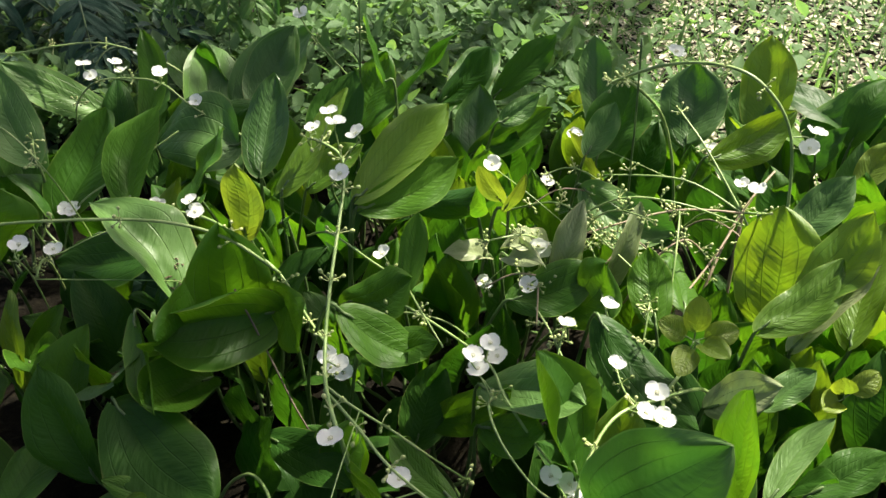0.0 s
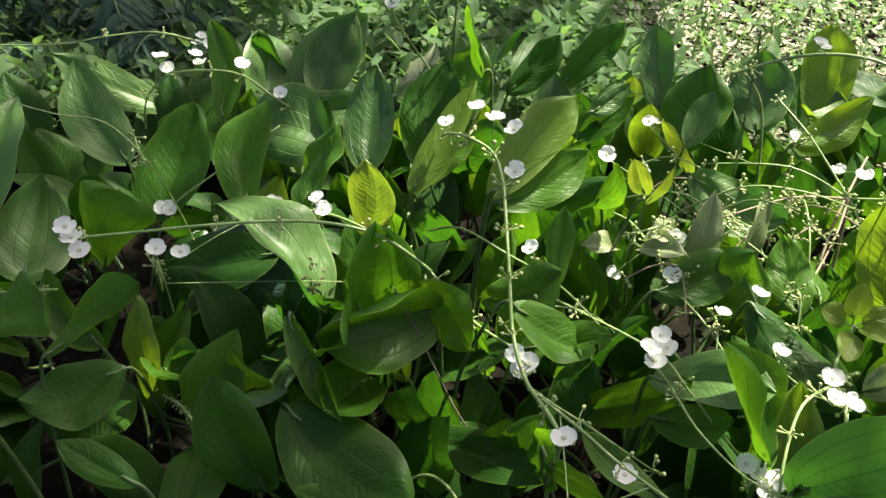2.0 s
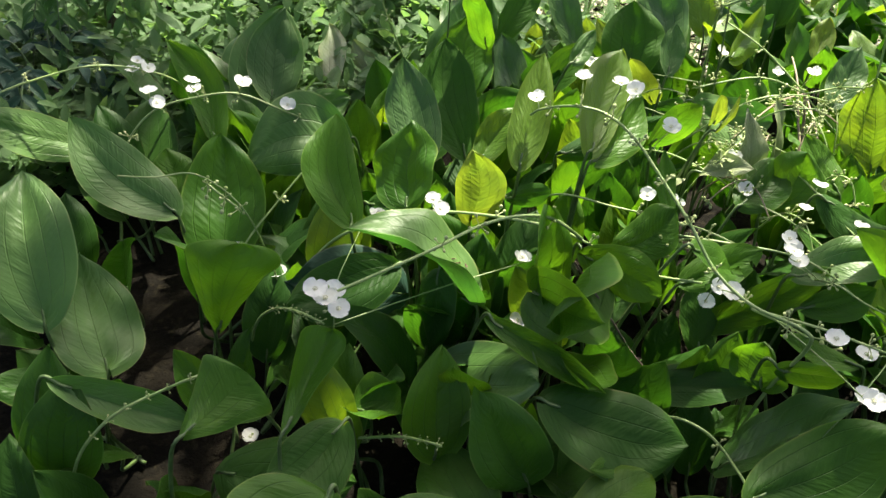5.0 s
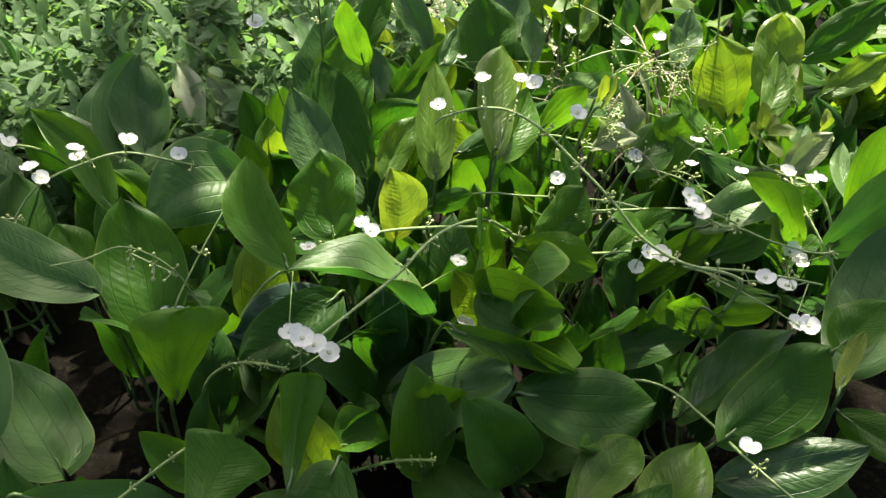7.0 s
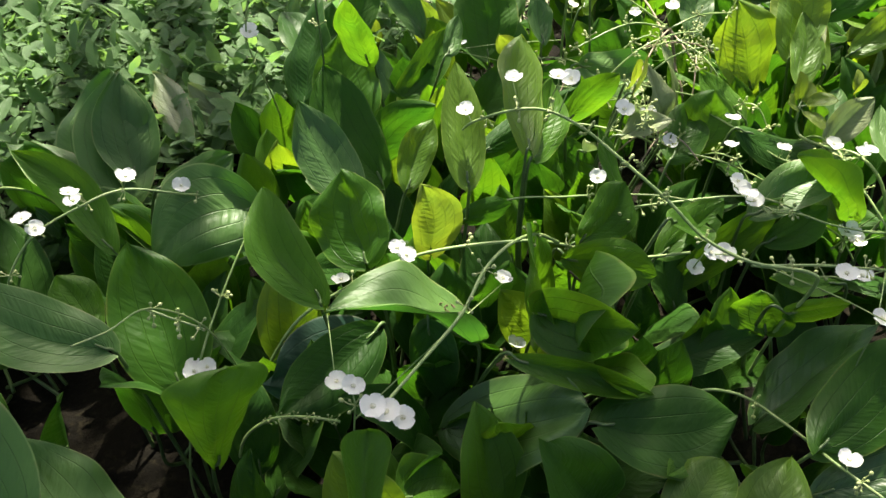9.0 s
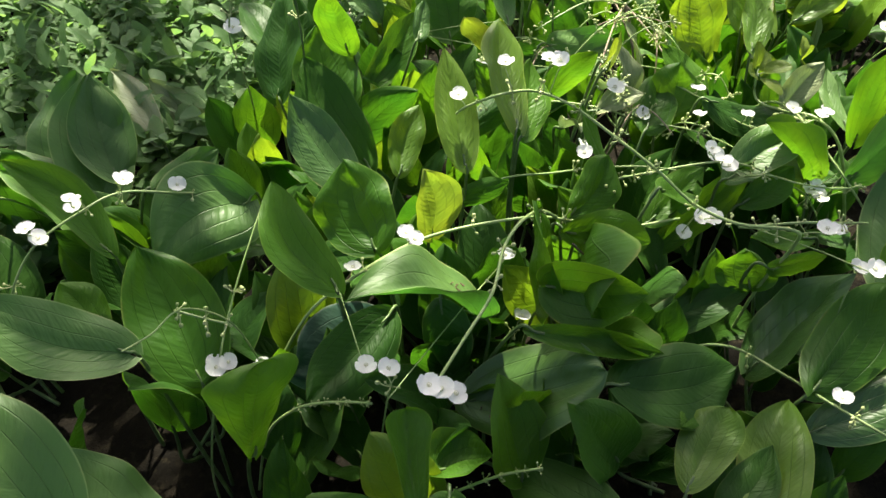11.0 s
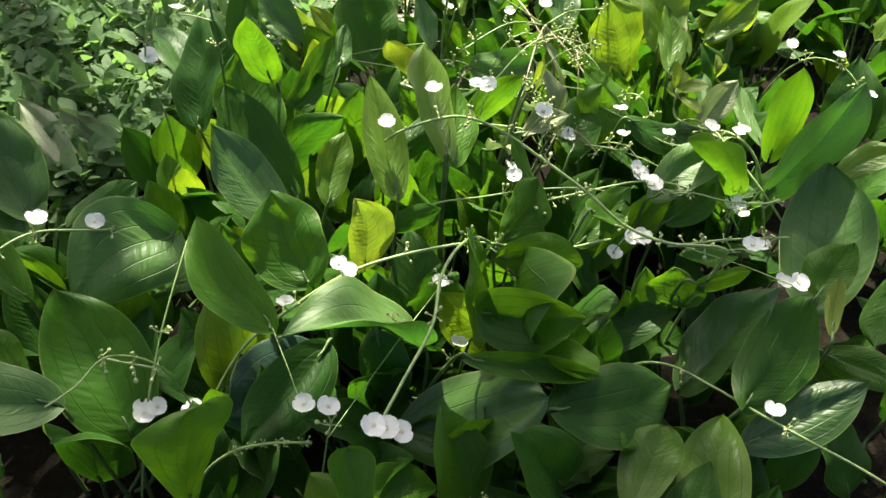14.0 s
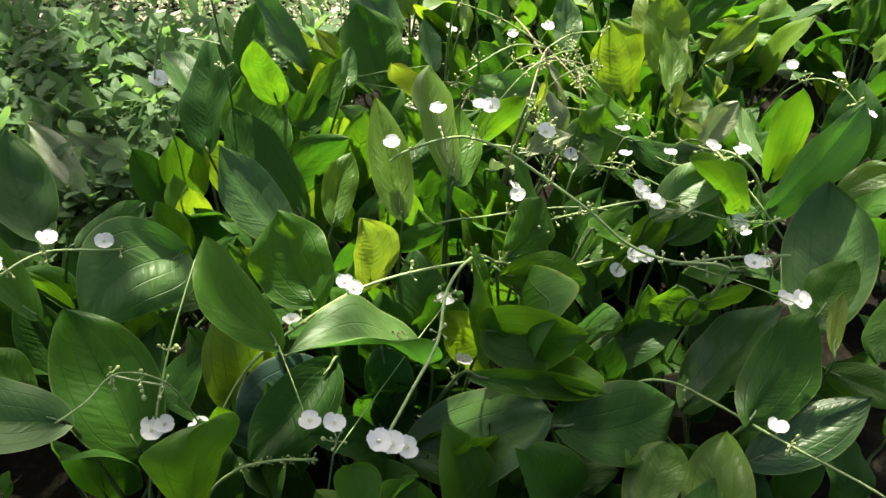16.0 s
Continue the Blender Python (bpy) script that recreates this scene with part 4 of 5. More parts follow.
flower_stalk([(-0.09, 0.63, 0.0), (-0.095, 0.60, 0.20), (-0.10, 0.57, 0.31), (-0.108, 0.58, 0.335), (-0.124, 0.640, 0.330), (-0.130, 0.70, 0.342), (-0.128, 0.757, 0.375), (-0.124, 0.827, 0.405), (-0.122, 0.885, 0.428), (-0.130, 0.935, 0.440), (-0.162, 0.965, 0.446), (-0.182, 1.01, 0.424), (-0.185, 1.03, 0.405)],
             [(-0.146, 0.976, 0.481), (-0.131, 0.919, 0.494), (-0.178, 1.03, 0.432), (-0.106, 0.916, 0.480), (-0.118, 0.833, 0.471), (-0.128, 0.690, 0.322), (-0.115, 0.677, 0.318), (-0.106, 0.541, 0.352), (-0.115, 0.711, 0.275)],
             (0.28, 0.36, 0.42, 0.5, 0.58, 0.66, 0.74, 0.82, 0.9), radius=0.0025, buds=6, seed=6)
flower_stalk([(-0.124, 0.640, 0.325), (-0.095, 0.627, 0.307), (-0.051, 0.620, 0.275), (-0.015, 0.612, 0.247), (0.030, 0.608, 0.209)], [(-0.111, 0.475, 0.320)], (0.45, 0.98), radius=0.0016, seed=7)
flower_stalk([(-0.124, 0.629, 0.330), (-0.085, 0.576, 0.331), (-0.05, 0.53, 0.325), (0.0, 0.50, 0.30)], [(-0.042, 0.532, 0.305), (-0.098, 0.491, 0.303)], (0.35, 0.7), radius=0.0019, seed=8)
flower_stalk([(-0.66, 1.14, -0.01), (-0.65, 1.14, 0.08), (-0.60, 1.135, 0.222), (-0.52, 1.165, 0.28), (-0.42, 1.19, 0.345)],
             [(-0.604, 1.131, 0.236), (-0.590, 1.122, 0.238), (-0.597, 1.14, 0.232)], (0.5, 0.75), radius=0.0018, seed=9)
flower_stalk([(-0.30, 0.66, 0.0), (-0.27, 0.66, 0.12), (-0.225, 0.645, 0.178), (-0.193, 0.598, 0.182), (-0.205, 0.53, 0.185), (-0.252, 0.463, 0.218), (-0.27, 0.41, 0.225), (-0.285, 0.34, 0.225), (-0.30, 0.26, 0.21)],
             [(-0.250, 0.456, 0.232)], (0.42, 0.7, 0.92), radius=0.0022, seed=10)
flower_stalk([(-0.20, 1.02, 0.26), (-0.159, 0.971, 0.297), (-0.10, 0.92, 0.288), (-0.052, 0.87, 0.285), (-0.028, 0.80, 0.298), (0.0, 0.74, 0.29)], [(-0.078, 0.880, 0.326)], (0.5, 0.8), radius=0.0017, seed=11)
flower_stalk([(0.36, 0.80, 0.0), (0.35, 0.77, 0.15), (0.31, 0.715, 0.245), (0.24, 0.66, 0.285), (0.18, 0.62, 0.295), (0.14, 0.56, 0.27), (0.12, 0.50, 0.22)], [(0.213, 0.617, 0.308), (0.114, 0.582, 0.250), (0.157, 0.585, 0.215), (0.145, 0.575, 0.21)], (0.45, 0.6, 0.75, 0.9), radius=0.0024, seed=12)
flower_stalk([(0.10, 0.76, 0.16), (0.072, 0.715, 0.235), (0.050, 0.650, 0.288), (0.06, 0.60, 0.285), (0.09, 0.55, 0.275), (0.117, 0.525, 0.274)], [(0.034, 0.709, 0.304), (0.040, 0.700, 0.292)], (0.4, 0.95), radius=0.0016, seed=13)
flower_stalk([(0.42, 1.25, 0.0), (0.40, 1.24, 0.20), (0.35, 1.20, 0.36), (0.27, 1.13, 0.455), (0.239, 1.090, 0.472), (0.29, 1.035, 0.520), (0.345, 0.995, 0.538), (0.39, 0.96, 0.53), (0.43, 0.935, 0.48), (0.45, 0.925, 0.38), (0.46, 0.92, 0.22)],
             [(0.287, 0.979, 0.560), (0.249, 1.379, 0.242), (0.467, 0.936, 0.472), (0.458, 0.925, 0.455)], (0.32, 0.38, 0.44, 0.62, 0.72), radius=0.0027, buds=9, seed=14)
flower_stalk([(-0.10, 0.88, 0.268), (-0.06, 0.845, 0.275), (-0.02, 0.810, 0.275), (0.05, 0.722, 0.285), (0.069, 0.666, 0.282), (0.10, 0.63, 0.25), (0.135, 0.597, 0.215), (0.15, 0.57, 0.17)],
             [(0.055, 0.733, 0.302), (0.064, 0.728, 0.286), (0.137, 0.592, 0.224)], (0.28, 0.56, 0.9), radius=0.0019, seed=15)
flower_stalk([(0.09, 1.07, 0.25), (0.102, 1.015, 0.268), (0.108, 0.93, 0.278), (0.111, 0.864, 0.274), (0.135, 0.79, 0.268), (0.155, 0.72, 0.245), (0.16, 0.66, 0.21)], [(0.112, 0.864, 0.288), (0.151, 0.784, 0.289), (0.058, 0.938, 0.235)], (0.3, 0.52, 0.7, 0.95), radius=0.0017, seed=16)
flower_stalk([(0.19, 0.92, 0.26), (0.199, 0.874, 0.300), (0.205, 0.80, 0.285), (0.210, 0.715, 0.255), (0.225, 0.65, 0.275), (0.235, 0.615, 0.29)], [(0.207, 0.809, 0.300), (0.203, 0.722, 0.279)], (0.22, 0.6), radius=0.0017, seed=17)
flower_stalk([(0.20, 0.52, 0.1), (0.215, 0.57, 0.25), (0.233, 0.621, 0.288), (0.25, 0.675, 0.275), (0.284, 0.728, 0.262), (0.30, 0.74, 0.30)], [(0.236, 0.662, 0.292), (0.231, 0.612, 0.305)], (0.4, 0.6), radius=0.0028, seed=18)
flower_stalk([(0.36, 0.95, 0.10), (0.382, 0.966, 0.20), (0.42, 1.02, 0.255), (0.47, 1.08, 0.29), (0.52, 1.14, 0.30)], [(0.466, 1.121, 0.288), (0.458, 1.044, 0.325)], (0.3, 0.7), radius=0.0026, seed=19, mat=DRYSTALK, label="pale drying flower stalk among green leaves")
flower_stalk([(-0.03, 1.55, 0.0), (-0.09, 1.53, 0.16), (-0.16, 1.46, 0.30), (-0.215, 1.41, 0.40), (-0.24, 1.385, 0.458), (-0.24, 1.36, 0.53), (-0.22, 1.33, 0.60)], [(-0.239, 1.376, 0.470)], (0.55, 0.75), radius=0.0017, seed=20)
flower_stalk([(-0.16, 1.33, 0.0), (-0.15, 1.335, 0.25), (-0.138, 1.34, 0.45), (-0.135, 1.35, 0.66)], [(-0.15, 1.394, 0.501)], (0.7,), radius=0.0020, seed=21, mat=PETIOLE, label="upright dark green flower stalk")
flower_stalk([(0.30, 1.10, 0.0), (0.29, 1.11, 0.22), (0.285, 1.12, 0.40), (0.28, 1.13, 0.52)], [(0.246, 1.405, 0.230)], (0.5,), radius=0.0021, seed=22, mat=PETIOLE, label="upright dark green flower stalk")
flower_stalk([(0.16, 0.98, 0.15), (0.14, 0.95, 0.28), (0.11, 0.91, 0.335), (0.05, 0.88, 0.345)], [(0.128, 0.914, 0.312), (0.135, 0.925, 0.300), (0.120, 0.905, 0.302)], (0.5, 0.75, 0.95), radius=0.0016, buds=8, seed=23)
flower_stalk([(0.22, 1.02, 0.10), (0.20, 0.98, 0.28), (0.22, 0.93, 0.36), (0.26, 0.88, 0.38)], [(0.075, 1.101, 0.335)], (0.55, 0.8, 0.98), radius=0.0016, buds=8, seed=24)
flower_stalk([(0.18, 1.06, 0.25), (0.25, 1.01, 0.33), (0.33, 0.98, 0.34), (0.42, 0.97, 0.31)], [], (0.35, 0.6, 0.95), radius=0.0017, buds=7, seed=25)
flower_stalk([(0.10, 1.12, 0.24), (0.17, 1.03, 0.31), (0.22, 0.95, 0.30), (0.29, 0.86, 0.27)], [], (0.35, 0.7, 0.95), radius=0.0016, buds=7, seed=26)
flower_stalk([(0.70, 0.65, 0.0), (0.66, 0.61, 0.16), (0.62, 0.56, 0.25), (0.58, 0.50, 0.275), (0.55, 0.45, 0.25)], [(0.645, 0.594, 0.262), (0.588, 0.506, 0.288), (0.60, 0.43, 0.22)], (0.5, 0.75, 0.95), radius=0.0019, buds=8, seed=27)
flower_stalk([(-0.56, 0.95, 0.0), (-0.555, 0.92, 0.16), (-0.553, 0.90, 0.27), (-0.56, 0.885, 0.318)], [(-0.553, 0.893, 0.331), (-0.270, 0.902, 0.268)], (0.9,), radius=0.0013, seed=28)
flower_stalk([(-0.32, 0.90, 0.0), (-0.31, 0.88, 0.10), (-0.303, 0.862, 0.185)], [(-0.302, 0.857, 0.201)], (0.9,), radius=0.0012, seed=29)
flower_stalk([(0.04, 1.93, 0.0), (0.035, 1.91, 0.06), (0.03, 1.90, 0.085)], [(0.031, 1.901, 0.095)], (), radius=0.0011, seed=30)

for k, (x, y, z) in enumerate(((-0.489, 0.940, 0.03), (-0.664, 0.953, 0.06), (0.457, 1.257, 0.275), (0.173, 1.200, 0.247), (0.359, 1.526, 0.132), (-0.551, 1.111, 0.194))):
    flower_stalk([(x + 0.02, y + 0.01, -0.01), (x + 0.012, y, 0.6 * z), (x, y, z - 0.008)], [(x, y, z)], (0.92,), radius=0.0012, buds=3, seed=90 + k, label="thin short green stalk with one white flower")


# ---- plantlet on the flower stalk ----
def plantlet(at, size, ways, mat):
    p = tagged(new("plantlet"), "young plantlet with small rounded yellow-green leaves", "plantlet", "plantlets on the stalks")
    p.location = at
    rnd = random.Random(int(at[0] * 1000))
    for k, (way, n) in enumerate(ways):
        w = Vector(way).normalized()
        b, t = w * 0.012 * size, w * (0.012 + 0.036 * rnd.uniform(0.85, 1.15)) * size
        ob = part("leaf", blade_mesh(b, t, 0.028 * size, n, bow=0.08, fold=0.2, wave=0.01, blunt=0.8, lobe=0.05, seed=700 + k, mat=BLADES[mat], ns=14, nu=10), p)
        v, f, _ = tube([(0, 0, 0), w * 0.006 * size, b], 0.001, 0.0008, 5)
        part("leaf_stalk", mesh_from("leaf_stalk", v, f, PETIOLE), ob)
    return p


plantlet((0.295, 0.74, 0.30), 1.15, [((0, 0.2, 1), (-0.3, -0.9, 0.2)), ((-1, 0.1, 0.6), (0, -0.7, 0.7)), ((0.3, -0.6, 0.2), (-0.1, -0.3, 1)), ((1, 0, 0.35), (0, -0.7, 0.7)), ((-0.4, -0.7, -0.1), (0, -0.3, 1))], "y")


# ---- lower leaves that fill the bed ----
def bed_edge(x):
    return 1.62 if x < 0.15 else 1.62 - 0.16 * (x - 0.15)


fill = random.Random(77)
for i in range(330):
    x, y = fill.uniform(-1.15, 1.7), fill.uniform(0.10, 1.75)
    if y > bed_edge(x) - 0.05:
        continue
    if x < 0.60 and fill.random() < 0.45:
        continue
    wild = x > 0.70
    p = plant(x, y, "creeping burhead plant with broad dark green lower leaves")
    for k in range(4 if wild else 3):
        a = fill.uniform(0, 6.28)
        reach = fill.uniform(0.02, 0.10)
        z = fill.uniform(0.08, 0.24) if wild else fill.uniform(0.03, 0.13) * (0.6 if x < 0.05 and y < 0.8 else 1.0)
        base = (x + reach * math.cos(a), y + reach * math.sin(a), z)
        length = fill.uniform(0.11, 0.18) * (0.75 if x < 0.05 and y < 0.8 else 1.0)
        lift = fill.uniform(0.2, 1.2) if wild else fill.uniform(0.55, 1.25)
        tip = (base[0] + length * math.cos(a) * math.cos(lift), base[1] + length * math.sin(a) * math.cos(lift), z + length * math.sin(lift))
        nrm = (-0.5 * math.cos(a) + fill.uniform(-0.4, 0.4), -0.5 * math.sin(a) + fill.uniform(-0.4, 0.4), 1)
        leaf(p, base, tip, length * fill.uniform(0.5, 0.68), nrm, fill.choice("gfmmm") if wild else "m", bow=fill.uniform(0.02, 0.14), wave=fill.uniform(0.01, 0.05), ns=14, nu=8)


# ---- middle leaves between the tall ones ----
between = random.Random(23)
for i in range(115):
    x, y = between.uniform(-0.55, 1.15), between.uniform(0.62, 1.56)
    if y > bed_edge(x) - 0.05 or (x > 0.62 and y < 1.0):
        continue
    p = plant(x, y, "creeping burhead plant with half-hidden upright green leaves")
    for k in range(2):
        a = between.uniform(0, 6.28)
        base = (x + 0.05 * math.cos(a), y + 0.05 * math.sin(a), between.uniform(0.09, 0.16))
        length = between.uniform(0.11, 0.16)
        tip = (base[0] + between.uniform(-0.05, 0.05), base[1] + between.uniform(-0.03, 0.08), base[2] + length * 0.9)
        leaf(p, base, tip, length * between.uniform(0.5, 0.66), (-0.45 + between.uniform(-0.4, 0.4), -0.7, 0.45), between.choice("fffmmg" if x < 0.62 else "kkmpmf"), bow=between.uniform(-0.05, 0.06), wave=between.uniform(0.02, 0.05), ns=16, nu=10)


# ---- ground cover, grass and litter beyond the bed ----
def scatter(name, count, place, length, ratio, mat, label, seed, tilt=(0.1, 0.9), bend=0.15):
    """Many small folded leaves in one mesh. place(rnd) gives x, y, z."""
    rnd = random.Random(seed)
    verts, faces, uvs = [], [], []
    for _ in range(count):
        at = place(rnd)
        if at is None:
            continue
        a, lift, l = rnd.uniform(0, 6.28), rnd.uniform(*tilt), rnd.uniform(*length)
        w = l * ratio * rnd.uniform(0.8, 1.2)
        axis = Vector((math.cos(a) * math.cos(lift), math.sin(a) * math.cos(lift), math.sin(lift)))
        side = axis.cross(Vector((rnd.uniform(-0.4, 0.4), rnd.uniform(-0.4, 0.4), 1))).normalized()
        up = side.cross(axis)
        o, n = Vector(at), len(verts)
        for s, u, h in ((0, 0, 0), (0.22, 0.75, 0.2), (0.55, 0.95, 0.22), (0.85, 0.5, 0.1), (1, 0, 0), (0.85, -0.5, 0.1), (0.55, -0.95, 0.22), (0.22, -0.75, 0.2), (0.3, 0, 0), (0.65, 0, 0)):
            verts.append(o + axis * (l * s) + side * (0.5 * w * u) + up * (h * 0.5 * w - bend * l * s * s))
            uvs.append((0.5 + 0.5 * u, s))
        faces += [(n, n + 1, n + 8), (n + 1, n + 2, n + 9, n + 8), (n + 2, n + 3, n + 9), (n + 3, n + 4, n + 9), (n + 4, n + 5, n + 9), (n + 5, n + 6, n + 9), (n + 6, n + 7, n + 8, n + 9), (n + 7, n, n + 8)]
    return tagged(new(name, mesh_from(name, verts, faces, mat, uvs)), label, "ground cover", kind="stuff")


def beyond(rnd, x0, x1, y1, z0, z1, keep=lambda x, y: True):
    x = rnd.uniform(x0, x1) + (rnd.gauss(0, 0.3) if rnd.random() < 0.5 else 0)
    deep = (y1 - bed_edge(x)) * (1 + 0.35 * noise.noise(Vector((x * 1.3, 0.5, 9)))) * (rnd.uniform(0.85, 1.25))
    y = bed_edge(x) + 0.02 + deep * rnd.random() ** 1.2
    if not keep(x, y):
        return None
    bumpy = 0.5 + 0.5 * noise.noise(Vector((x * 3.1, y * 3.1, 2)))
    return x, y, z0 + (z1 - z0) * (0.25 + 0.75 * bumpy) * rnd.random() ** 0.6


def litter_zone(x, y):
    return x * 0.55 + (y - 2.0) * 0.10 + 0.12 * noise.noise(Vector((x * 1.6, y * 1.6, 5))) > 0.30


scatter("ground_cover", 46000, lambda r: beyond(r, -2.0, 2.2, 3.6, 0.02, 0.20, lambda x, y: not litter_zone(x, y) or r.random() < 0.07), (0.016, 0.038), 0.85, WEED, "low green ground cover of small rounded leaves", 11)
scatter("ground_cover", 9000, lambda r: beyond(r, -2.0, 2.2, 3.4, 0.06, 0.24, lambda x, y: not litter_zone(x, y) or r.random() < 0.12), (0.035, 0.075), 0.42, WEED, "narrow-leaved green weeds", 12, (0.2, 1.2))
scatter("grass", 9000, lambda r: beyond(r, -1.2, 2.6, 3.8, 0.0, 0.06, lambda x, y: x > -0.2 and (not litter_zone(x, y) or r.random() < 0.8)), (0.06, 0.16), 0.06, WEED, "thin green grass blades", 13, (0.4, 1.4), 0.35)
# litter flakes whose whitened colour imitates glare beyond the bed
scatter("leaf_litter", 40000, lambda r: beyond(r, 0.0, 3.2, 4.6, 0.0, 0.05, litter_zone), (0.010, 0.034), 0.6, STRAW, "pale dry leaf litter, whitened to imitate sun glare", 14, (-0.3, 0.5))


# ---- shrubs coloured dark for deep shade, twigs and dead leaves at the back ----
def frond(shrub, points, pairs, size, seed, mat="s"):
    """An arching compound leaf: a thin midrib with drooping leaflets in pairs."""
    rnd = random.Random(seed)
    v, f, line = tube(points, 0.003, 0.001, 5)
    rib = part("frond", mesh_from("frond", v, f, PETIOLE), shrub)
    for k in range(pairs):
        i = int((0.15 + 0.83 * k / pairs) * (len(line) - 1))
        way = (line[min(i + 1, len(line) - 1)] - line[max(i - 1, 0)]).normalized()
        out = way.cross(Vector((0, 0, 1))).normalized()
        l = size * (0.75 + 0.5 * math.sin(math.pi * (k + 1) / (pairs + 1))) * rnd.uniform(0.9, 1.1)
        for s in (-1, 1):
            tip = line[i] + (out * s * 0.72 + way * 0.5 + Vector((0, 0, rnd.uniform(-0.65, -0.35)))).normalized() * l
            part("leaflet", blade_mesh(line[i], tip, l * 0.30, (0.15 * s, -0.5, 1), bow=0.10, fold=0.25, wave=0.02, blunt=0.1, lobe=0.0, seed=seed * 40 + 2 * k + (s > 0), mat=BLADES[mat], ns=8, nu=6), rib)
    part("leaflet", blade_mesh(line[-1], line[-1] + (line[-1] - line[-4]).normalized() * size, size * 0.3, (0, -0.5, 1), bow=0.08, fold=0.2, wave=0.02, blunt=0.1, lobe=0.0, seed=seed, mat=BLADES[mat], ns=8, nu=6), rib)


def shrub(x, y, label, fronds, height, size, seed, mat, reach=(0.25, 0.5), spread=(0, 6.28)):
    rnd = random.Random(seed)
    s = tagged(new("shrub"), label, "shrub", "shrubs behind the bed")
    s.location = (x, y, 0)
    for k in range(3):
        v, f, _ = tube([(0.03 * k - 0.03, 0.02 * k, -0.03), (0.02, -0.02 * k, height * 0.4), (0.04 * k - 0.04, 0.01, height * 0.75)], 0.006, 0.003, 6)
        part("branch", mesh_from("branch", v, f, TWIG), s)
    for k in range(fronds):
        a, r = rnd.uniform(*spread), rnd.uniform(*reach)
        z = height * rnd.uniform(0.35, 0.9)
        c, d = math.cos(a), math.sin(a)
        frond(s, [(0.02 * c, 0.02 * d, z - 0.05), (0.4 * r * c, 0.4 * r * d, z + 0.08), (0.75 * r * c, 0.75 * r * d, z + 0.06), (r * c, r * d, z - 0.08)], rnd.randint(6, 8), size * rnd.uniform(0.85, 1.15), seed * 50 + k, mat)


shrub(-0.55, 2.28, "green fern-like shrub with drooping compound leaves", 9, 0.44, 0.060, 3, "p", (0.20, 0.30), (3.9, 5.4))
shrub(-0.95, 2.15, "low shrub with deep shade put into its dark bluish leaf colour", 16, 0.24, 0.07, 4, "s", (0.18, 0.36))
shrub(-0.72, 1.98, "low shrub with deep shade put into its dark bluish leaf colour", 12, 0.16, 0.06, 5, "s", (0.15, 0.28))
shrub(-1.20, 1.95, "low shrub with deep shade put into its dark bluish leaf colour", 12, 0.26, 0.07, 6, "s", (0.18, 0.36))

twigs = random.Random(8)
for k in range(26):
    x, y, a = twigs.uniform(-1.75, -0.75), twigs.uniform(2.1, 2.95), twigs.uniform(-0.6, 1.6)
    l = twigs.uniform(0.18, 0.5)
    mid = (x + 0.5 * l * math.cos(a) + twigs.uniform(-0.03, 0.03), y + 0.5 * l * math.sin(a), twigs.uniform(0.06, 0.16))
    end = (x + l * math.cos(a), y + l * math.sin(a), twigs.uniform(0.03, 0.22))
    v, f, line = tube([(x, y, 0.0), mid, end], twigs.uniform(0.002, 0.005), 0.001, 5)
    w = tagged(new("twig"), "thin dry grey-brown twig lying on the ground", "twig", "dry twigs")
    part("branch", mesh_from("branch", v, f, TWIG), w)
    side = line[7]
    v, f, _ = tube([side, side + Vector((twigs.uniform(-0.06, 0.06), twigs.uniform(-0.06, 0.06), 0.03)), side + Vector((twigs.uniform(-0.12, 0.12), twigs.uniform(-0.12, 0.12), 0.05))], 0.0016, 0.0008, 5)
    part("branch", mesh_from("branch", v, f, TWIG), w)
scatter("leaf_litter", 1400, lambda r: (r.uniform(-2.0, -0.9), r.uniform(2.25, 3.2), r.uniform(0, 0.03)), (0.02, 0.06), 0.5, STRAW, "pale dry leaf litter under twigs", 15, (-0.3, 0.4))


def dead_leaf(at, turn, length, seed):
    d = tagged(new("dead_leaf", blade_mesh((0, 0, 0), (length, 0, 0.015), length * 0.62, (0, 0.1, 1), bow=0.12, fold=0.35, wave=0.09, seed=seed, mat=DEADLEAF)), "curled dry brown fallen leaf", "dead leaf", "fallen dead leaves")
    d.location, d.rotation_euler = at, (0.1, 0.05, turn)


dead_leaf((-0.45, 1.24, 0.05), 0.1, 0.13, 1)


# ---- seed heads, dry stalks and late leaves ----
flower_stalk([(-0.62, 1.10, 0.0), (-0.61, 1.06, 0.15), (-0.594, 1.014, 0.219), (-0.577, 0.966, 0.248), (-0.56, 0.918, 0.259)], [], (0.5, 0.58, 0.66, 0.73, 0.8, 0.86, 0.92, 0.98), radius=0.0022, buds=4, seed=41, bud_size=0.5, label="green seed stalk with small spiky whorls")
flower_stalk([(-0.60, 0.90, 0.0), (-0.575, 0.86, 0.10), (-0.554, 0.811, 0.15), (-0.525, 0.765, 0.185), (-0.499, 0.723, 0.20)], [], (0.5, 0.6, 0.68, 0.76, 0.84, 0.91, 0.98), radius=0.0022, buds=4, seed=42, bud_size=0.5, label="green seed stalk with small spiky whorls")
flower_stalk([(-0.625, 1.135, 0.358), (-0.615, 1.11, 0.352), (-0.60, 1.08, 0.343)], [], (0.05, 0.6, 0.98), radius=0.0016, buds=5, seed=43, label="green seed stalk with small spiky whorls")
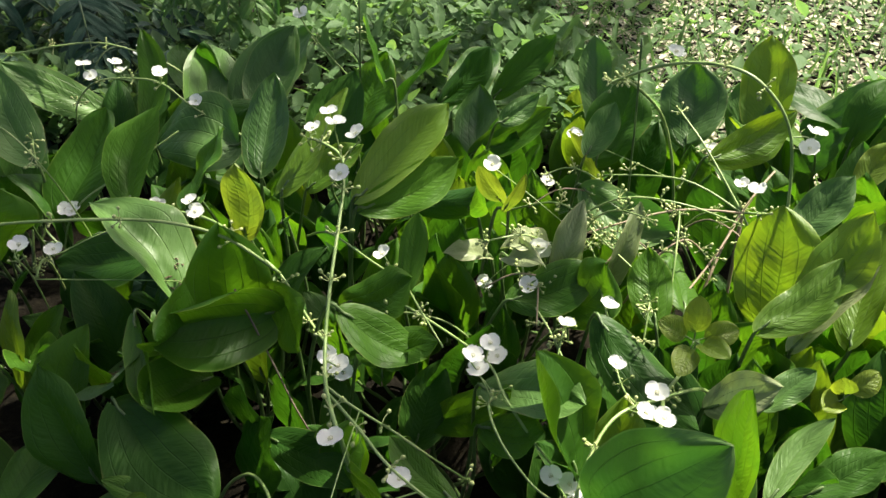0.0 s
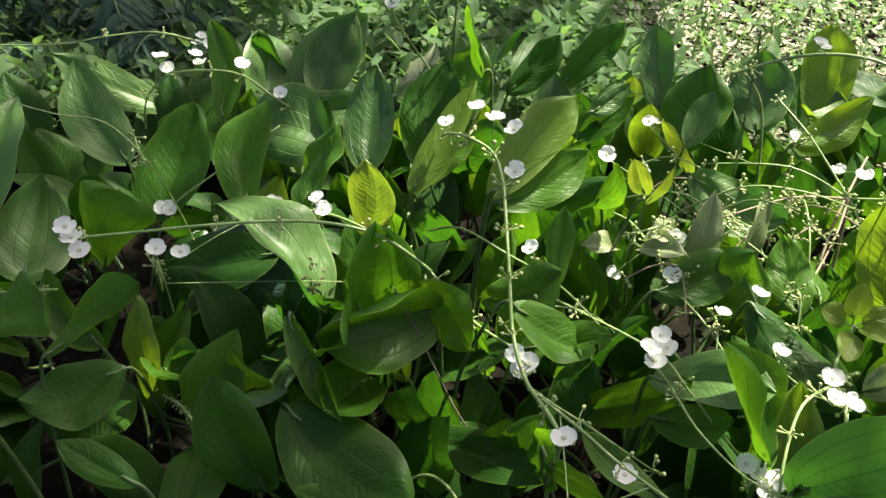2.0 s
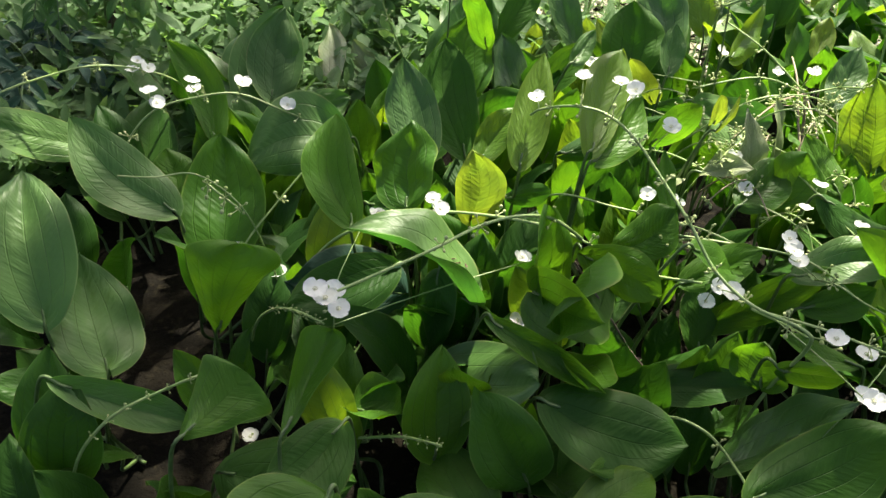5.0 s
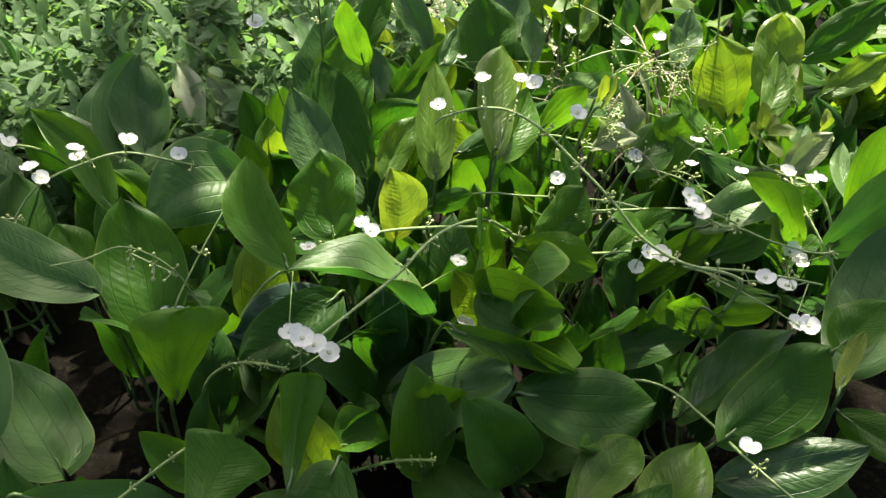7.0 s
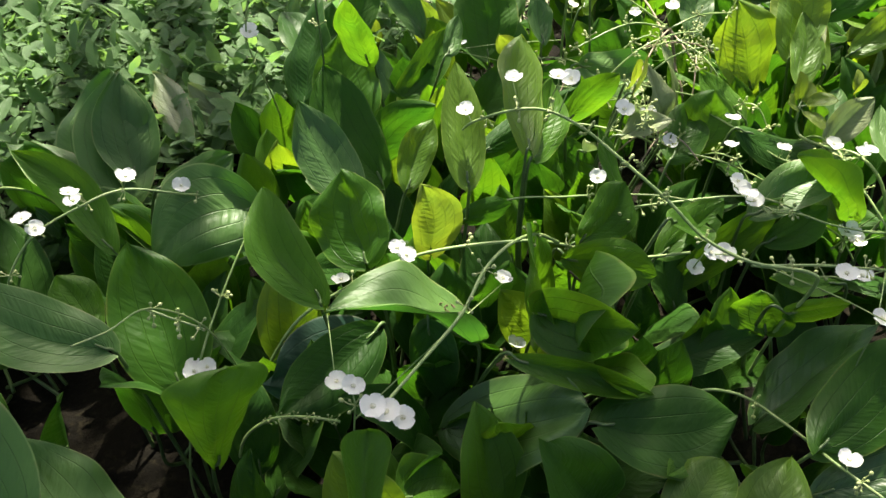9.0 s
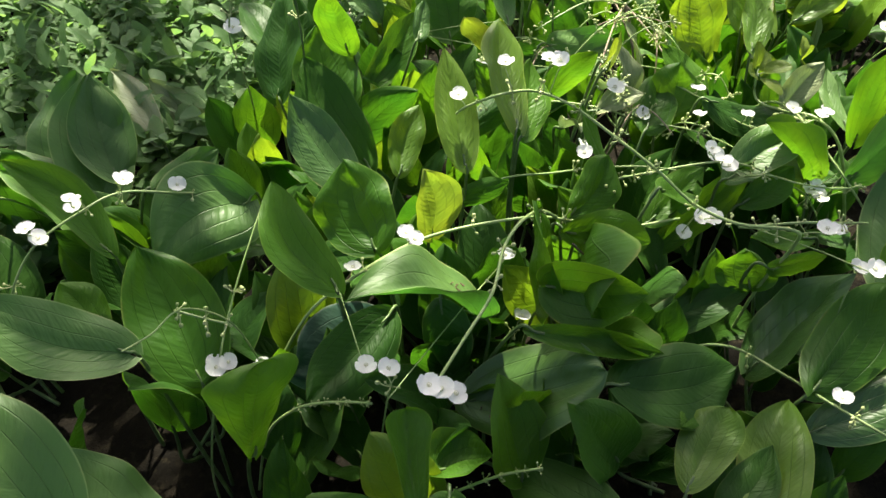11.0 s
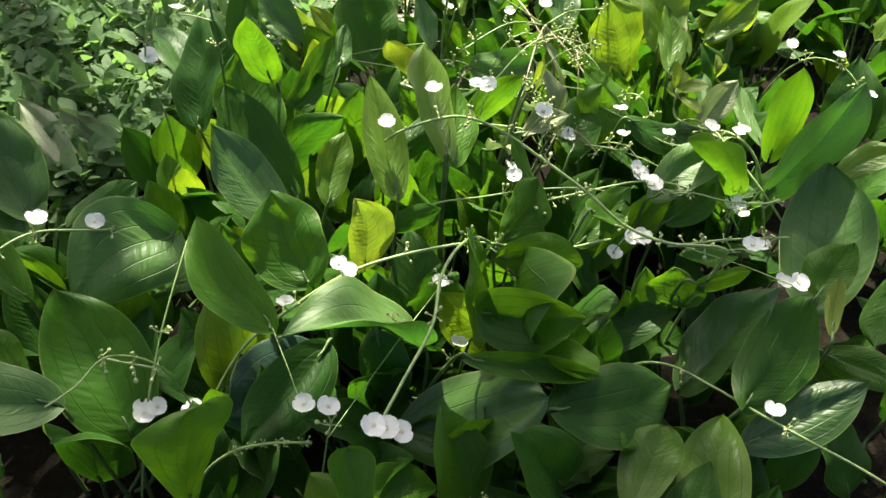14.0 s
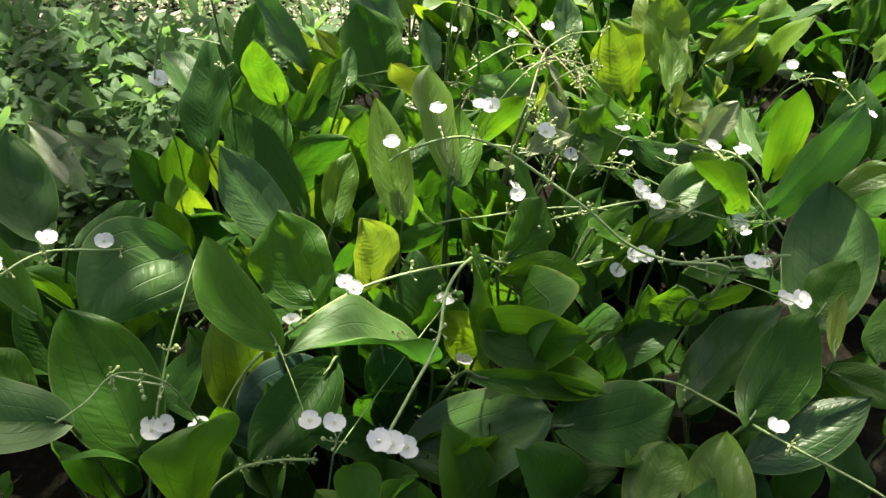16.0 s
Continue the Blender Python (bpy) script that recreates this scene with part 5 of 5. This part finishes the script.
flower_stalk([(-0.90, 0.95, 0.0), (-0.88, 0.92, 0.16), (-0.83, 0.90, 0.245), (-0.76, 0.90, 0.262), (-0.69, 0.90, 0.265)], [], (0.45, 0.53, 0.61, 0.69, 0.77, 0.85, 0.93), radius=0.0022, buds=4, seed=44, bud_size=0.5, label="green seed stalk with small spiky whorls")
flower_stalk([(-0.257, 0.812, 0.321), (-0.232, 0.79, 0.275), (-0.19, 0.75, 0.19), (-0.158, 0.722, 0.128), (-0.14, 0.70, 0.0)], [], (), radius=0.0014, seed=45, mat=TWIG, label="thin dark leafless stalk")
HUB = (0.44, 1.035, 0.29)
for k, (via, end) in enumerate((((0.435, 1.015, 0.24), (0.429, 0.993, 0.16)), ((0.48, 1.0, 0.31), (0.408, 0.914, 0.366)), ((0.455, 1.0, 0.26), (0.462, 0.94, 0.232)), ((0.33, 1.01, 0.31), (0.20, 0.98, 0.29)),
                            ((0.36, 1.08, 0.32), (0.25, 1.13, 0.30)), ((0.40, 1.12, 0.35), (0.37, 1.20, 0.38)), ((0.38, 0.95, 0.27), (0.30, 0.86, 0.24)))):
    flower_stalk([HUB, via, end], [], (0.5, 0.97) if k else (), radius=0.0034 if k == 0 else 0.0019, buds=6, seed=50 + k, mat=DRYSTALK if k in (0, 3, 6) else None, label="crossing flower stalk with ripe buds")
tangle = random.Random(19)
for k in range(16):
    x, y = tangle.uniform(0.02, 0.42), tangle.uniform(0.82, 1.18)
    a, l = tangle.uniform(0, 6.28), tangle.uniform(0.10, 0.22)
    z = tangle.uniform(0.24, 0.34)
    flower_stalk([(x, y, z - 0.06), (x + 0.3 * l * math.cos(a), y + 0.3 * l * math.sin(a), z), (x + 0.7 * l * math.cos(a), y + 0.7 * l * math.sin(a), z + 0.02), (x + l * math.cos(a), y + l * math.sin(a), z - 0.01)],
                 [], (0.45, 0.72, 0.97), radius=0.0015, buds=6, seed=70 + k, mat=DRYSTALK if k % 3 == 0 else None, label="crossing flower stalk with ripe buds")

# pale blades added as white glints among the petals
p = plant(0.10, 0.93, "crumpled burhead leaves with sun glare put into their pale colour")
for b, t, w, n in (((0.14, 0.95, 0.29), (0.075, 0.895, 0.325), 0.045, (0.2, -0.4, 1)), ((0.09, 0.93, 0.285), (0.13, 0.87, 0.315), 0.04, (-0.2, -0.5, 1)), ((0.16, 0.90, 0.26), (0.19, 0.96, 0.36), 0.045, (-0.3, -0.9, 0.3)),
                   ((0.06, 0.98, 0.25), (0.0, 0.92, 0.30), 0.04, (0.1, -0.5, 0.9)), ((0.22, 0.92, 0.24), (0.27, 0.97, 0.35), 0.04, (0.3, -0.8, 0.4))):
    leaf(p, b, t, w, n, "w", wave=0.10, fold=0.4, bow=0.12)
p = plant(0.07, 0.95, "young burhead plant with small yellow leaves")
leaf(p, (0.075, 0.925, 0.38), (0.045, 0.90, 0.445), 0.03, (-0.3, -0.9, 0.4), "y", blunt=0.8)
leaf(p, (0.08, 0.92, 0.37), (0.105, 0.915, 0.425), 0.022, (0.4, -0.9, 0.3), "y", blunt=0.6, fold=0.5)
plantlet((0.47, 0.70, 0.245), 1.1, [((-0.3, -0.2, 0.9), (-0.4, -0.8, 0.4)), ((0.6, 0.2, 0.5), (-0.2, -0.8, 0.5)), ((-0.7, -0.5, 0.2), (0, -0.4, 0.9))], "y")
p = plant(0.65, 0.73, "young burhead plant with a small pale curled leaf")
leaf(p, (0.642, 0.711, 0.187), (0.645, 0.716, 0.255), 0.028, (-0.5, -0.85, 0.3), "w", blunt=0.7, fold=0.4)


# ---- unseen tree, added so that its crown shades parts of the bed ----
def shade_tree(x, y, lobes):
    """An added leaning tree out of view; lobes: centre, radius and number of leaves of each part of its crown."""
    rnd = random.Random(31)
    t = tagged(new("tree"), "unseen broadleaf tree added to shade parts of the bed", "tree")
    t.location = (x, y, 0)
    v, f, _ = tube([(0, 0, -0.1), (0.05, 0.02, 1.0), (-0.06, 0.05, 2.0), (0, 0, 3.4)], 0.10, 0.04, 12)
    pieces, tips = [(v, f)], []
    for centre, radius, count in lobes:
        c = Vector(centre) - Vector((x, y, 0))
        v, f, _ = tube([(0, 0, 1.9), (0.4 * c.x, 0.4 * c.y, 2.5), c], 0.05, 0.02, 8)
        pieces.append((v, f))
        for k in range(12):
            a = k * 2.4
            end = c + Vector((radius * math.cos(a) * rnd.uniform(0.5, 1), radius * math.sin(a) * rnd.uniform(0.5, 1), rnd.uniform(-0.35, 0.35)))
            v, f, line = tube([c, c.lerp(end, 0.5) + Vector((0, 0, 0.06)), end], 0.018, 0.005, 6)
            pieces.append((v, f))
            tips += [(line[i], count) for i in (4, 8, 12)]
    part("trunk", mesh_from("trunk", *joined(pieces), DRYSTALK), t, "grey-brown bark")
    verts, faces, uvs = [], [], []
    for tip, count in tips:
        for _ in range(count):
            o = tip + Vector((rnd.gauss(0, 0.13), rnd.gauss(0, 0.13), rnd.gauss(0, 0.10)))
            a, lift, l = rnd.uniform(0, 6.28), rnd.uniform(-0.7, 0.5), rnd.uniform(0.08, 0.14)
            axis = Vector((math.cos(a) * math.cos(lift), math.sin(a) * math.cos(lift), math.sin(lift)))
            side = axis.cross(Vector((rnd.uniform(-0.4, 0.4), rnd.uniform(-0.4, 0.4), 1))).normalized() * (0.24 * l)
            n = len(verts)
            verts += [o, o + axis * 0.4 * l + side, o + axis * l, o + axis * 0.4 * l - side]
            uvs += [(0.5, 0), (1, 0.4), (0.5, 1), (0, 0.4)]
            faces.append((n, n + 1, n + 2, n + 3))
    tagged(part("crown", mesh_from("crown", verts, faces, WEED, uvs), t), kind="stuff")


REACH = 3.0 / math.tan(radians(SUN_EL))
AHEAD = Vector((math.sin(radians(SUN_AZ)), math.cos(radians(SUN_AZ)), 0)) * REACH + Vector((0, 0, 3.2))
# each lobe hangs sunward of a spot of the bed to be darkened
shade_tree(1.9, 4.1, [(Vector((-0.85, 1.35, 0)) + AHEAD, 0.45, 4), (Vector((-0.45, 1.75, 0)) + AHEAD, 0.45, 3), (Vector((-0.95, 2.1, 0)) + AHEAD, 0.45, 11), (Vector((-0.82, 0.56, 0)) + AHEAD, 0.26, 14), (Vector((-0.06, 0.40, 0)) + AHEAD, 0.16, 2), (Vector((-0.34, 0.58, 0)) + AHEAD, 0.15, 3), (Vector((-0.85, 0.75, 0)) + AHEAD, 0.30, 6)])
